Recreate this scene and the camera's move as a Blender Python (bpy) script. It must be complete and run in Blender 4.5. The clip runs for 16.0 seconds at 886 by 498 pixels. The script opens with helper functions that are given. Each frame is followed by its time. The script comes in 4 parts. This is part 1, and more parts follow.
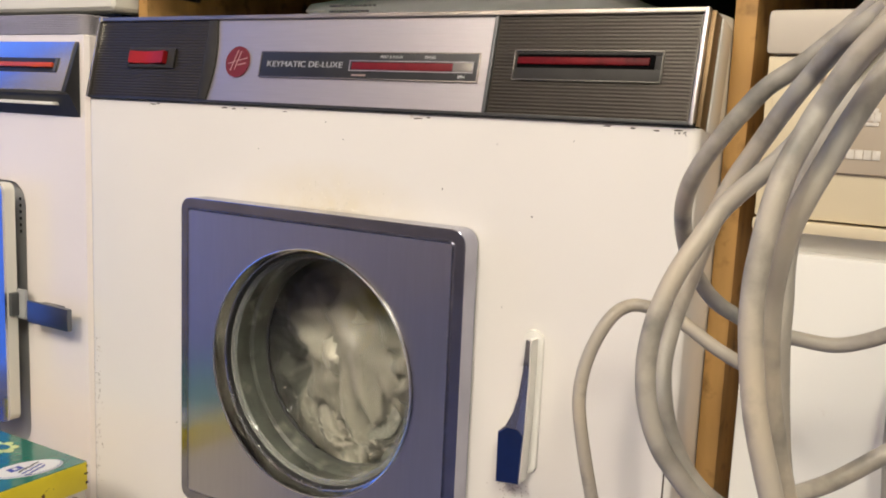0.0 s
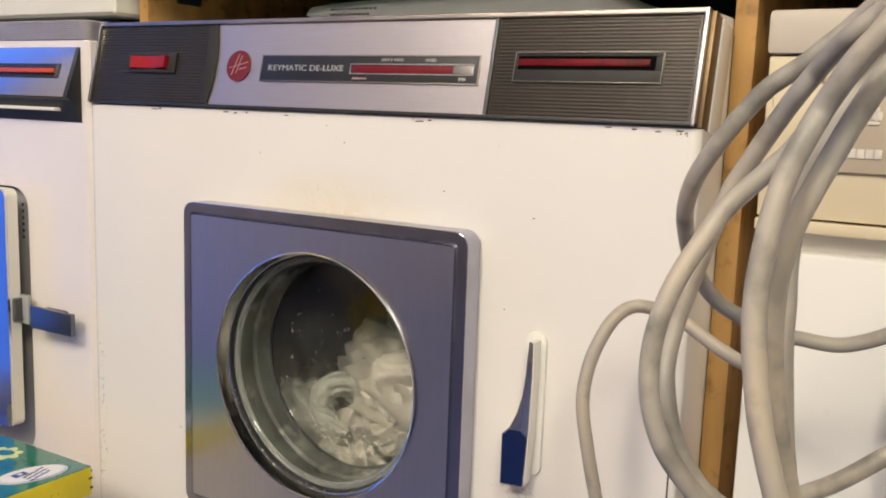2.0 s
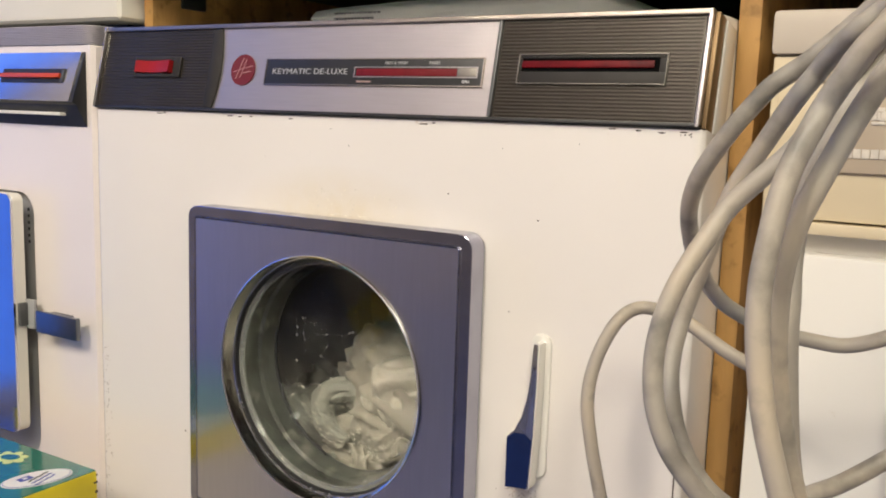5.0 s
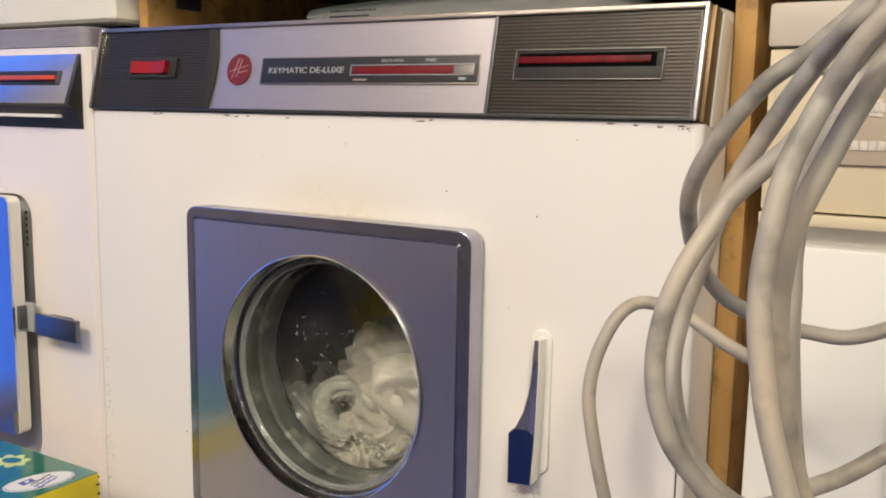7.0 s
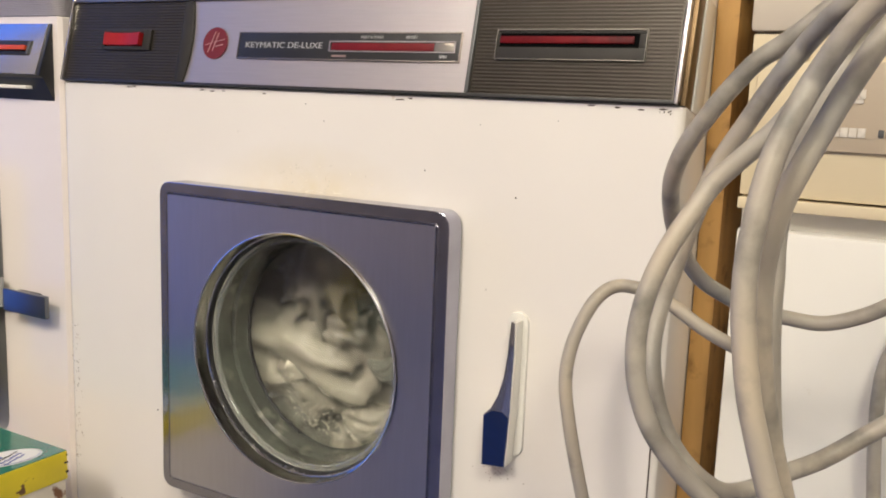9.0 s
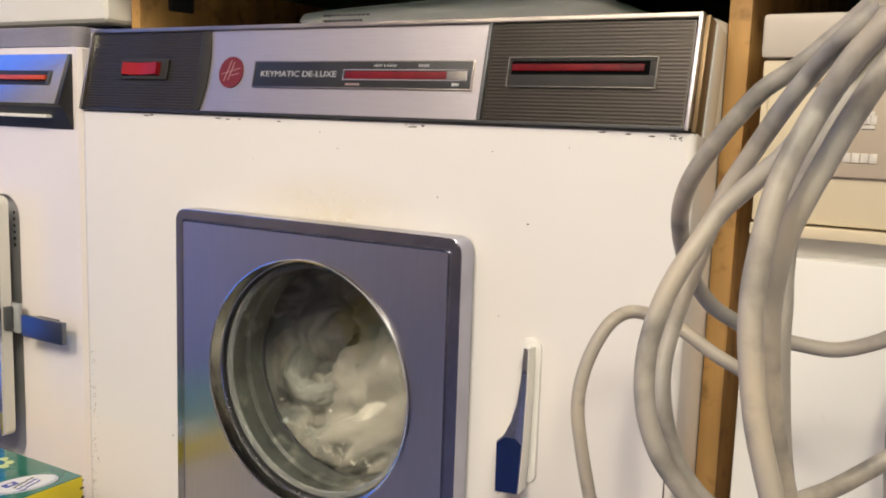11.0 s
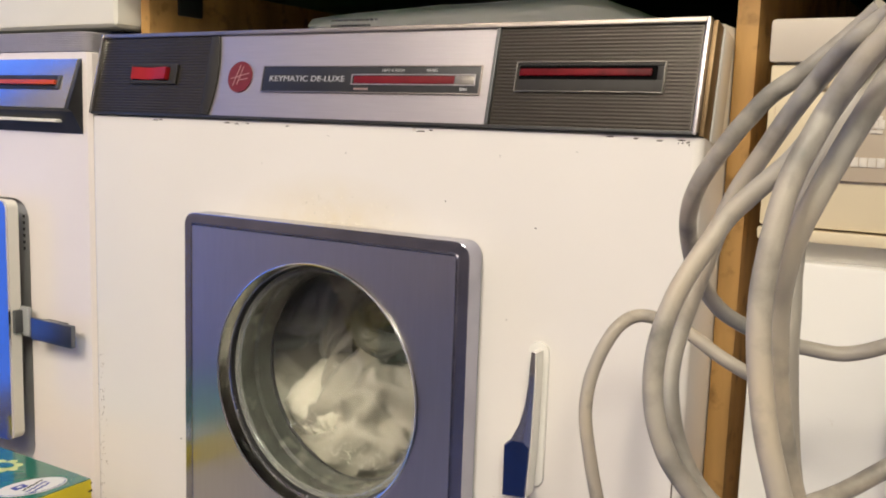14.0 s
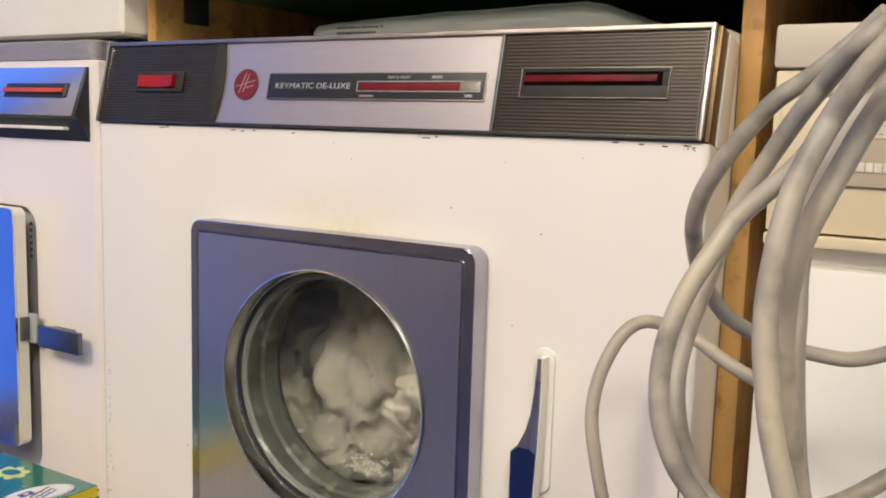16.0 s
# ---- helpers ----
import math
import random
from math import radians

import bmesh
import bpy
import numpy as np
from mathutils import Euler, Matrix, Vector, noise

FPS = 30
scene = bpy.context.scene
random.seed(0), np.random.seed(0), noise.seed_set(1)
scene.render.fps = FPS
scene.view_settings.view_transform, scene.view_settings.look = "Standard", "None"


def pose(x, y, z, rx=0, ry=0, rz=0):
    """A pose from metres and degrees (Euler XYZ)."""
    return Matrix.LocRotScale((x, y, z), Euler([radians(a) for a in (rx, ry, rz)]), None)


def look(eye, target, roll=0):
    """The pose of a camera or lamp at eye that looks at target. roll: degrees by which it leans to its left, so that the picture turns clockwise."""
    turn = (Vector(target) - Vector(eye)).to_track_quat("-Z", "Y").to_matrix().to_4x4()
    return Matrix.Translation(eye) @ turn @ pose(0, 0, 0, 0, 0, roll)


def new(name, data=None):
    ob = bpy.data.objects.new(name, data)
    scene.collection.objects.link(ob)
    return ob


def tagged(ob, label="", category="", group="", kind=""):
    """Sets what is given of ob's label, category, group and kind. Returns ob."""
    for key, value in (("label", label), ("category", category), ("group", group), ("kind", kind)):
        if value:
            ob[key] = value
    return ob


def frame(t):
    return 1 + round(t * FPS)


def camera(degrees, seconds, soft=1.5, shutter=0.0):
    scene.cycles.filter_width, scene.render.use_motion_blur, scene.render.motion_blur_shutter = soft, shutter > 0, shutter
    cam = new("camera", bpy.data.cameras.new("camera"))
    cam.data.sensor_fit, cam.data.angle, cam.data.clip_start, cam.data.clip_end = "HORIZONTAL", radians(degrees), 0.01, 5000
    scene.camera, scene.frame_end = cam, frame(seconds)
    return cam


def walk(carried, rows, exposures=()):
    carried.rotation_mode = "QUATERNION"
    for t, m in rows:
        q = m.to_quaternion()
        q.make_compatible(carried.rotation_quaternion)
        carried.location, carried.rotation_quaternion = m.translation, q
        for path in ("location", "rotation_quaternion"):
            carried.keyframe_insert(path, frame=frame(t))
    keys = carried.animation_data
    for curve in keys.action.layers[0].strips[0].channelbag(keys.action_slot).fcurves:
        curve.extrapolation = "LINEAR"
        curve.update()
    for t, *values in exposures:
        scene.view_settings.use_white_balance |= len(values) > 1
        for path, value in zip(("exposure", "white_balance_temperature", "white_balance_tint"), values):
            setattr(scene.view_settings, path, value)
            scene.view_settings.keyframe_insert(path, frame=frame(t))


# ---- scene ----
cam = camera(51.4, 16.0, soft=1.9, shutter=0.3)
PATH = [
    (0, (0.714, -0.557, 0.745), (-0.301, 1.139, 0.441), 2.5),
    (0.5, (0.714, -0.557, 0.745), (-0.3, 1.141, 0.45), 2.5),
    (1, (0.713, -0.558, 0.744), (-0.303, 1.139, 0.449), 2.2),
    (1.5, (0.713, -0.556, 0.744), (-0.305, 1.138, 0.442), 2.1),
    (2, (0.714, -0.557, 0.746), (-0.306, 1.137, 0.444), 2.0),
    (2.5, (0.714, -0.557, 0.744), (-0.306, 1.138, 0.448), 2.1),
    (3, (0.714, -0.557, 0.745), (-0.306, 1.138, 0.449), 2.1),
    (3.5, (0.714, -0.557, 0.745), (-0.307, 1.137, 0.453), 2.0),
    (4, (0.715, -0.556, 0.744), (-0.311, 1.135, 0.451), 2.0),
    (6.5, (0.715, -0.556, 0.743), (-0.321, 1.132, 0.463), 1.4),
    (7, (0.714, -0.556, 0.744), (-0.314, 1.134, 0.447), 1.0),
    (7.5, (0.712, -0.553, 0.743), (-0.299, 1.143, 0.427), 1.5),
    (8, (0.711, -0.553, 0.743), (-0.291, 1.148, 0.418), 1.6),
    (8.5, (0.709, -0.552, 0.741), (-0.272, 1.159, 0.41), 2.0),
    (9, (0.709, -0.553, 0.742), (-0.265, 1.161, 0.408), 2.2),
    (9.5, (0.711, -0.553, 0.744), (-0.283, 1.155, 0.432), 2.1),
    (9.7, (0.713, -0.55, 0.744), (-0.295, 1.152, 0.448), 2.0),
    (12, (0.7126, -0.5557, 0.7435), (-0.3004, 1.1480, 0.4618), 1.85),
    (12.5, (0.7123, -0.5557, 0.7435), (-0.2978, 1.1500, 0.4604), 1.94),
    (13, (0.7125, -0.5557, 0.7433), (-0.2980, 1.1490, 0.4627), 1.96),
    (13.5, (0.7128, -0.5561, 0.7437), (-0.3073, 1.1460, 0.4690), 2.04),
    (14, (0.7129, -0.5560, 0.7436), (-0.3151, 1.1460, 0.4689), 1.90),
    (14.5, (0.7137, -0.5561, 0.7439), (-0.3173, 1.1390, 0.4753), 1.90),
    (15, (0.7133, -0.5561, 0.7437), (-0.3202, 1.1390, 0.4780), 1.84),
    (15.5, (0.7133, -0.5561, 0.7438), (-0.3202, 1.1430, 0.4813), 1.76),
    (16, (0.7133, -0.5562, 0.7436), (-0.3240, 1.1350, 0.4832), 1.71),
]
walk(cam, [(t, look(eye, target, roll)) for t, eye, target, roll in PATH])

# ---------------------------------------------------------------- world and lights
world = bpy.data.worlds.new("world")
scene.world = world
world.use_nodes = True
wn = world.node_tree.nodes
sky = wn.new("ShaderNodeTexSky")
sky.sky_type, sky.sun_disc = "NISHITA", False
sky.sun_elevation, sky.sun_rotation = radians(35), radians(120)
world.node_tree.links.new(sky.outputs[0], wn["Background"].inputs[0])
wn["Background"].inputs[1].default_value = 0.1
scene.view_settings.exposure = 0.0


def bulb(x, y, z, watts, size=0.06, color=(1.0, 0.89, 0.64)):
    data = bpy.data.lights.new("ceiling_bulb", "POINT")
    data.energy, data.color, data.shadow_soft_size = watts, color, size
    ob = new("ceiling_bulb", data)
    ob.location = (x, y, z)
    return ob


WARM = (1.0, 0.88, 0.74)
bulb(-0.32, -1.45, 2.05, 11, 0.035, WARM)
bulb(-0.19, -1.45, 2.05, 11, 0.035, WARM)
bulb(0.35, -1.75, 2.0, 104, 0.24, (1.0, 0.915, 0.78))
bulb(1.35, -1.25, 2.0, 74, 0.24, (1.0, 0.96, 0.78))


# ---------------------------------------------------------------- materials
def mat(name, color, rough=0.5, metal=0.0, var=0.08, scale=12.0, bump=0.0, bscale=200.0, coat=0.0, trans=0.0,
        ior=1.45, spots=None, stretch=(1, 1, 1), rvar=0.1, sheen=0.0, sub=0.0):
    m = bpy.data.materials.new(name)
    m.use_nodes = True
    nt = m.node_tree
    n, l = nt.nodes, nt.links
    p = n["Principled BSDF"]
    p.inputs["Roughness"].default_value, p.inputs["Metallic"].default_value = rough, metal
    p.inputs["IOR"].default_value = ior
    p.inputs["Coat Weight"].default_value, p.inputs["Coat Roughness"].default_value = coat, 0.06
    p.inputs["Transmission Weight"].default_value = trans
    p.inputs["Sheen Weight"].default_value = sheen
    p.inputs["Subsurface Weight"].default_value = sub
    tc, mp = n.new("ShaderNodeTexCoord"), n.new("ShaderNodeMapping")
    mp.inputs["Scale"].default_value = stretch
    l.new(tc.outputs["Object"], mp.inputs[0])
    big = n.new("ShaderNodeTexNoise")
    big.inputs["Scale"].default_value, big.inputs["Detail"].default_value = scale, 6
    l.new(mp.outputs[0], big.inputs["Vector"])
    ramp = n.new("ShaderNodeValToRGB")
    c = Vector(color)
    ramp.color_ramp.elements[0].position, ramp.color_ramp.elements[1].position = 0.3, 0.72
    ramp.color_ramp.elements[0].color = (*(c * (1 - var)), 1)
    ramp.color_ramp.elements[1].color = (*[min(1, k * (1 + var)) for k in c], 1)
    l.new(big.outputs[0], ramp.inputs[0])
    out = ramp.outputs[0]
    if spots:
        sc, low, high, colour = spots
        sp = n.new("ShaderNodeTexNoise")
        sp.inputs["Scale"].default_value, sp.inputs["Detail"].default_value = sc, 8
        l.new(tc.outputs["Object"], sp.inputs["Vector"])
        mr = n.new("ShaderNodeMapRange")
        mr.inputs[1].default_value, mr.inputs[2].default_value = low, high
        l.new(sp.outputs[0], mr.inputs[0])
        mix = n.new("ShaderNodeMix")
        mix.data_type = "RGBA"
        l.new(mr.outputs[0], mix.inputs[0])
        l.new(out, mix.inputs[6])
        mix.inputs[7].default_value = (*colour, 1)
        out = mix.outputs[2]
    l.new(out, p.inputs["Base Color"])
    if rvar:
        r = n.new("ShaderNodeMapRange")
        r.inputs[3].default_value, r.inputs[4].default_value = max(0.0, rough - rvar * 0.5), rough + rvar * 0.5
        fine = n.new("ShaderNodeTexNoise")
        fine.inputs["Scale"].default_value, fine.inputs["Detail"].default_value = scale * 6, 5
        l.new(mp.outputs[0], fine.inputs["Vector"])
        l.new(fine.outputs[0], r.inputs[0])
        l.new(r.outputs[0], p.inputs["Roughness"])
    if bump:
        bn = n.new("ShaderNodeTexNoise")
        bn.inputs["Scale"].default_value, bn.inputs["Detail"].default_value = bscale, 4
        l.new(mp.outputs[0], bn.inputs["Vector"])
        b = n.new("ShaderNodeBump")
        b.inputs["Strength"].default_value, b.inputs["Distance"].default_value = bump, 0.002
        l.new(bn.outputs[0], b.inputs["Height"])
        l.new(b.outputs[0], p.inputs["Normal"])
    return m


def glow(name, color, strength):
    m = bpy.data.materials.new(name)
    m.use_nodes = True
    p = m.node_tree.nodes["Principled BSDF"]
    p.inputs["Base Color"].default_value = (*color, 1)
    p.inputs["Emission Color"].default_value = (*color, 1)
    p.inputs["Emission Strength"].default_value = strength
    return m


ENAMEL = mat("white_enamel", (0.80, 0.775, 0.71), 0.22, 0, 0.025, 5, 0.03, 60, coat=0.4, spots=(70, 0.72, 0.8, (0.45, 0.33, 0.2)))
def stained(m, centre, reach, colour):
    """Lays a faint, cloudy stain round a place on the casing into its paint."""
    n, l = m.node_tree.nodes, m.node_tree.links
    p = n["Principled BSDF"]
    was = p.inputs["Base Color"].links[0].from_socket
    tc, mp = n.new("ShaderNodeTexCoord"), n.new("ShaderNodeMapping")
    mp.inputs["Location"].default_value = tuple(-c / r for c, r in zip(centre, reach))
    mp.inputs["Scale"].default_value = tuple(1 / r for r in reach)
    l.new(tc.outputs["Object"], mp.inputs[0])
    grad = n.new("ShaderNodeTexGradient")
    grad.gradient_type = "SPHERICAL"
    l.new(mp.outputs[0], grad.inputs[0])
    cloud = n.new("ShaderNodeTexNoise")
    cloud.inputs["Scale"].default_value, cloud.inputs["Detail"].default_value = 55, 8
    l.new(tc.outputs["Object"], cloud.inputs["Vector"])
    mul = n.new("ShaderNodeMath")
    mul.operation = "MULTIPLY"
    l.new(grad.outputs[1], mul.inputs[0])
    l.new(cloud.outputs[0], mul.inputs[1])
    mix = n.new("ShaderNodeMix")
    mix.data_type = "RGBA"
    l.new(mul.outputs[0], mix.inputs[0])
    l.new(was, mix.inputs[6])
    mix.inputs[7].default_value = (*colour, 1)
    l.new(mix.outputs[2], p.inputs["Base Color"])
    return m


ENAMEL_FRONT = stained(mat("stained_white_enamel", (0.81, 0.767, 0.712), 0.22, 0, 0.025, 5, 0.03, 60, coat=0.4, spots=(70, 0.72, 0.8, (0.45, 0.33, 0.2))),
                       (0.275, 0.0, 0.664), (0.10, 0.2, 0.040), (0.72, 0.61, 0.38))
ENAMEL_OLD = mat("old_white_enamel", (0.82, 0.75, 0.71), 0.24, 0, 0.03, 5, 0.03, 60, coat=0.4)
CREAM = mat("cream_plastic", (0.66, 0.56, 0.38), 0.42, 0, 0.05, 9, 0.04, 300)
OFFWHITE = mat("offwhite_plastic", (0.74, 0.71, 0.64), 0.4, 0, 0.04, 9, 0.04, 300)
DULLWHITE = mat("yellowed_offwhite_plastic", (0.54, 0.475, 0.385), 0.42, 0, 0.05, 9, 0.04, 300)
TAUPE = mat("taupe_plastic", (0.45, 0.37, 0.275), 0.45, 0, 0.05, 10, 0.04, 300)
BRUSHED = mat("brushed_steel", (0.73, 0.72, 0.77), 0.28, 1, 0.02, 30, stretch=(14, 1, 1), rvar=0)
def brushed(m, amount):
    """Smears a metal's reflections along the upright grain of its brushing."""
    n = m.node_tree.nodes
    tan = n.new("ShaderNodeTangent")
    tan.direction_type, tan.axis = "RADIAL", "Z"
    p = n["Principled BSDF"]
    p.inputs["Anisotropic"].default_value = amount
    m.node_tree.links.new(tan.outputs[0], p.inputs["Tangent"])


brushed(BRUSHED, 0.75)
CHROME = mat("chrome", (0.75, 0.75, 0.76), 0.08, 1, 0.04, 20, 0.02, 150, rvar=0.06)
RIMSTEEL = mat("polished_rim_steel", (0.42, 0.42, 0.50), 0.2, 1, 0.10, 40, 0.04, 150, rvar=0.06)
EDGESILVER = mat("ribbed_silver", (0.62, 0.59, 0.62), 0.4, 0.45, 0.06, 30, rvar=0.1)
SILVER = mat("brushed_aluminium", (0.61, 0.58, 0.585), 0.35, 1, 0.04, 30, 0.04, 500, stretch=(1, 1, 25), rvar=0.12)
RINGSTEEL = mat("dull_ring_steel", (0.40, 0.395, 0.38), 0.12, 1, 0.25, 40, 0.5, 120, rvar=0.1)
RIBBED = mat("dark_ribbed_metal", (0.080, 0.070, 0.058), 0.33, 0.7, 0.10, 25, rvar=0.04)
DARKGREY = mat("dark_grey_plastic", (0.10, 0.10, 0.10), 0.4, 0.2, 0.1, 25)
VOID = mat("slot_shadow_black", (0.004, 0.004, 0.004), 0.9, 0, 0.2, 30, ior=1.08)
SLOTGREY = mat("slot_grey", (0.034, 0.031, 0.028), 0.5, 0.1, 0.15, 40, ior=1.3)
SLOTRIM = mat("worn_grey_metal", (0.26, 0.24, 0.21), 0.4, 0.7, 0.15, 60)
TRIM = mat("worn_bright_trim", (0.34, 0.30, 0.27), 0.42, 1, 0.25, 40, 0.05, 300, stretch=(0.3, 1, 1))
BLACK = mat("black_plastic", (0.018, 0.018, 0.019), 0.4, 0, 0.15, 30)
RED = mat("red_plastic", (0.30, 0.010, 0.012), 0.42, 0, 0.15, 60, ior=1.35)
REDBAR = mat("deep_red_bar", (0.15, 0.007, 0.011), 0.5, 0, 0.2, 60, ior=1.3)
REDKEY = mat("dark_red_plastic", (0.12, 0.003, 0.006), 0.45, 0, 0.5, 70, ior=1.25)
REDBADGE = mat("red_badge_enamel", (0.14, 0.012, 0.017), 0.4, 0, 0.12, 60)
ORANGE = mat("orange_red_plastic", (0.48, 0.06, 0.018), 0.3, 0, 0.1, 40)
PINKINK = mat("worn_pink_ink", (0.46, 0.27, 0.26), 0.5, 0, 0.1)
PALEINK = mat("pale_grey_ink", (0.40, 0.40, 0.40), 0.5, 0, 0.03)
WHITEINK = mat("white_ink", (0.72, 0.72, 0.72), 0.5, 0, 0.03)
WORNINK = mat("worn_white_ink", (0.60, 0.55, 0.48), 0.5, 0, 0.12, 200)
STEELDARK = mat("drum_steel", (0.30, 0.265, 0.215), 0.5, 0.15, 0.2, 14, 0.1, 60)
TUBGREY = mat("grey_tub_enamel", (0.36, 0.36, 0.36), 0.35, 0, 0.1, 20)
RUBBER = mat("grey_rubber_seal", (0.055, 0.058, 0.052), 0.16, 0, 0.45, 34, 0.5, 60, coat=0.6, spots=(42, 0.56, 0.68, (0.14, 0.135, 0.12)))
CABLE = mat("grey_cable_sheath", (0.40, 0.36, 0.298), 0.44, 0, 0.34, 13, 0.25, 160, spots=(46, 0.50, 0.70, (0.20, 0.185, 0.16)), rvar=0.2)
for node in CABLE.node_tree.nodes:
    if node.bl_idname == "ShaderNodeValToRGB":
        node.color_ramp.elements[0].color = (0.295, 0.285, 0.265, 1)
        node.color_ramp.elements[1].color = (0.50, 0.42, 0.315, 1)
WOOD = mat("chipboard_edge", (0.42, 0.235, 0.075), 0.5, 0, 0.28, 34, 0.25, 300, stretch=(1, 1, 0.2), spots=(55, 0.56, 0.72, (0.20, 0.10, 0.03)))
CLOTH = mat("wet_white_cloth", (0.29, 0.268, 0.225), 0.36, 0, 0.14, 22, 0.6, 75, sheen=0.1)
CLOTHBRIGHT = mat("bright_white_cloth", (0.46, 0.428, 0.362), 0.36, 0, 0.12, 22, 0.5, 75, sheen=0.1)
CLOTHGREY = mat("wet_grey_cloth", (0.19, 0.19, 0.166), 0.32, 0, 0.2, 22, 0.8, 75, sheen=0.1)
PAPERBAG = mat("white_plastic_bag", (0.80, 0.80, 0.76), 0.35, 0, 0.08, 14, 0.3, 40)
GREEN = mat("green_card", (0.02, 0.17, 0.125), 0.16, 0, 0.1, 30, coat=0.6, rvar=0.06)
YELLOW = mat("yellow_card", (0.74, 0.60, 0.02), 0.38, 0, 0.08, 30, spots=(60, 0.63, 0.66, (0.12, 0.05, 0.01)))
BLUEINK = mat("blue_ink", (0.03, 0.05, 0.30), 0.4, 0, 0.05)
GREENPAINT = mat("dark_green_paint", (0.022, 0.10, 0.034), 0.5, 0, 0.2, 14)
CHIP = mat("rust_chip", (0.05, 0.03, 0.02), 0.8, 0, 0.4, 90)
FLOOR = mat("blue_vinyl_floor", (0.07, 0.085, 0.18), 0.24, 0, 0.2, 3, 0.04, 80, coat=0.5)
WALL = mat("mauve_wall_paint", (0.24, 0.215, 0.225), 0.8, 0, 0.15, 2, 0.1, 90)
WALLWARM = mat("cream_wall_paint", (0.55, 0.48, 0.38), 0.8, 0, 0.08, 2, 0.1, 90)
CEIL = mat("dark_ceiling_boards", (0.10, 0.075, 0.06), 0.7, 0, 0.15, 3)
def film_of(name, colour, low, high):
    """A thin milky film: mostly clear, cloudier in streaks."""
    m = bpy.data.materials.new(name)
    m.use_nodes = True
    n, l = m.node_tree.nodes, m.node_tree.links
    p = n["Principled BSDF"]
    p.inputs["Base Color"].default_value = (*colour, 1)
    p.inputs["Roughness"].default_value = 0.3
    tc, mp = n.new("ShaderNodeTexCoord"), n.new("ShaderNodeMapping")
    mp.inputs["Scale"].default_value = (1, 1, 0.45)
    l.new(tc.outputs["Object"], mp.inputs[0])
    tex, mr = n.new("ShaderNodeTexNoise"), n.new("ShaderNodeMapRange")
    tex.inputs["Scale"].default_value, tex.inputs["Detail"].default_value, tex.inputs["Roughness"].default_value = 60, 8, 0.65
    mr.inputs[1].default_value, mr.inputs[2].default_value = 0.42, 0.78
    mr.inputs[3].default_value, mr.inputs[4].default_value = low, high
    l.new(mp.outputs[0], tex.inputs["Vector"])
    l.new(tex.outputs[0], mr.inputs[0])
    l.new(mr.outputs[0], p.inputs["Alpha"])
    return m


FILM = film_of("soapy_water_film", (0.58, 0.565, 0.50), 0.022, 0.12)
GLASS = mat("door_glass", (0.93, 0.93, 0.895), 0.02, 0, 0.01, 9, trans=1.0, ior=1.28, rvar=0.02)
BEAD = mat("thick_glass_edge", (0.84, 0.85, 0.81), 0.05, 0, 0.02, 9, 0.15, 90, trans=0.9, ior=1.45, rvar=0.02)
WATER = mat("soapy_water_drop", (0.62, 0.63, 0.60), 0.06, 0, 0.05, 9, trans=0.55, ior=1.33, coat=1.0, rvar=0)
DAY = glow("blue_daylight", (0.09, 0.25, 0.95), 0.95)


# ---------------------------------------------------------------- mesh helpers
def mesh_of(name, bm, material, smooth=True):
    me = bpy.data.meshes.new(name)
    bmesh.ops.recalc_face_normals(bm, faces=bm.faces[:])
    bm.to_mesh(me)
    bm.free()
    me.materials.append(material)
    if smooth:
        for p in me.polygons:
            p.use_smooth = True
        me.set_sharp_from_angle(angle=radians(18))
    return me


def part(name, bm, material, parent=None, label="", m=None, smooth=True):
    ob = new(name, mesh_of(name, bm, material, smooth))
    if m is not None:
        ob.matrix_basis = m
    if parent is not None:
        ob.parent = parent
    if label:
        tagged(ob, label)
    return ob


def thing(name, label, category, at=(0, 0, 0), group="", kind=""):
    ob = new(name)
    ob.location = at
    ob.empty_display_size = 0.05
    return tagged(ob, label, category, group, kind)


def box(x0, x1, y0, y1, z0, z1, bevel=0.0, seg=2, bm=None):
    own = bmesh.new()
    bmesh.ops.create_cube(own, size=1)
    for v in own.verts:
        v.co = Vector((x0 + (v.co.x + 0.5) * (x1 - x0), y0 + (v.co.y + 0.5) * (y1 - y0), z0 + (v.co.z + 0.5) * (z1 - z0)))
    if bevel:
        bmesh.ops.bevel(own, geom=own.edges[:], offset=bevel, segments=seg, profile=0.6, affect="EDGES")
    if bm is None:
        return own
    me = bpy.data.meshes.new("tmp")
    own.to_mesh(me)
    own.free()
    bm.from_mesh(me)
    bpy.data.meshes.remove(me)
    return bm


def prism(points, y0, y1, bm=None, bevel=0.0, seg=2):
    """A flat outline in x and z, drawn out from y0 to y1."""
    own = bmesh.new()
    a = [own.verts.new((x, y0, z)) for x, z in points]
    b = [own.verts.new((x, y1, z)) for x, z in points]
    k = len(points)
    own.faces.new(a), own.faces.new(b[::-1])
    for i in range(k):
        own.faces.new((a[i], b[i], b[(i + 1) % k], a[(i + 1) % k]))
    bmesh.ops.recalc_face_normals(own, faces=own.faces[:])
    if bevel:
        front = [e for e in own.edges if all(abs(v.co.y - y0) < 1e-7 for v in e.verts)]
        bmesh.ops.bevel(own, geom=front, offset=bevel, segments=seg, profile=0.6, affect="EDGES")
    if bm is None:
        return own
    me = bpy.data.meshes.new("tmp")
    own.to_mesh(me)
    own.free()
    bm.from_mesh(me)
    bpy.data.meshes.remove(me)
    return bm


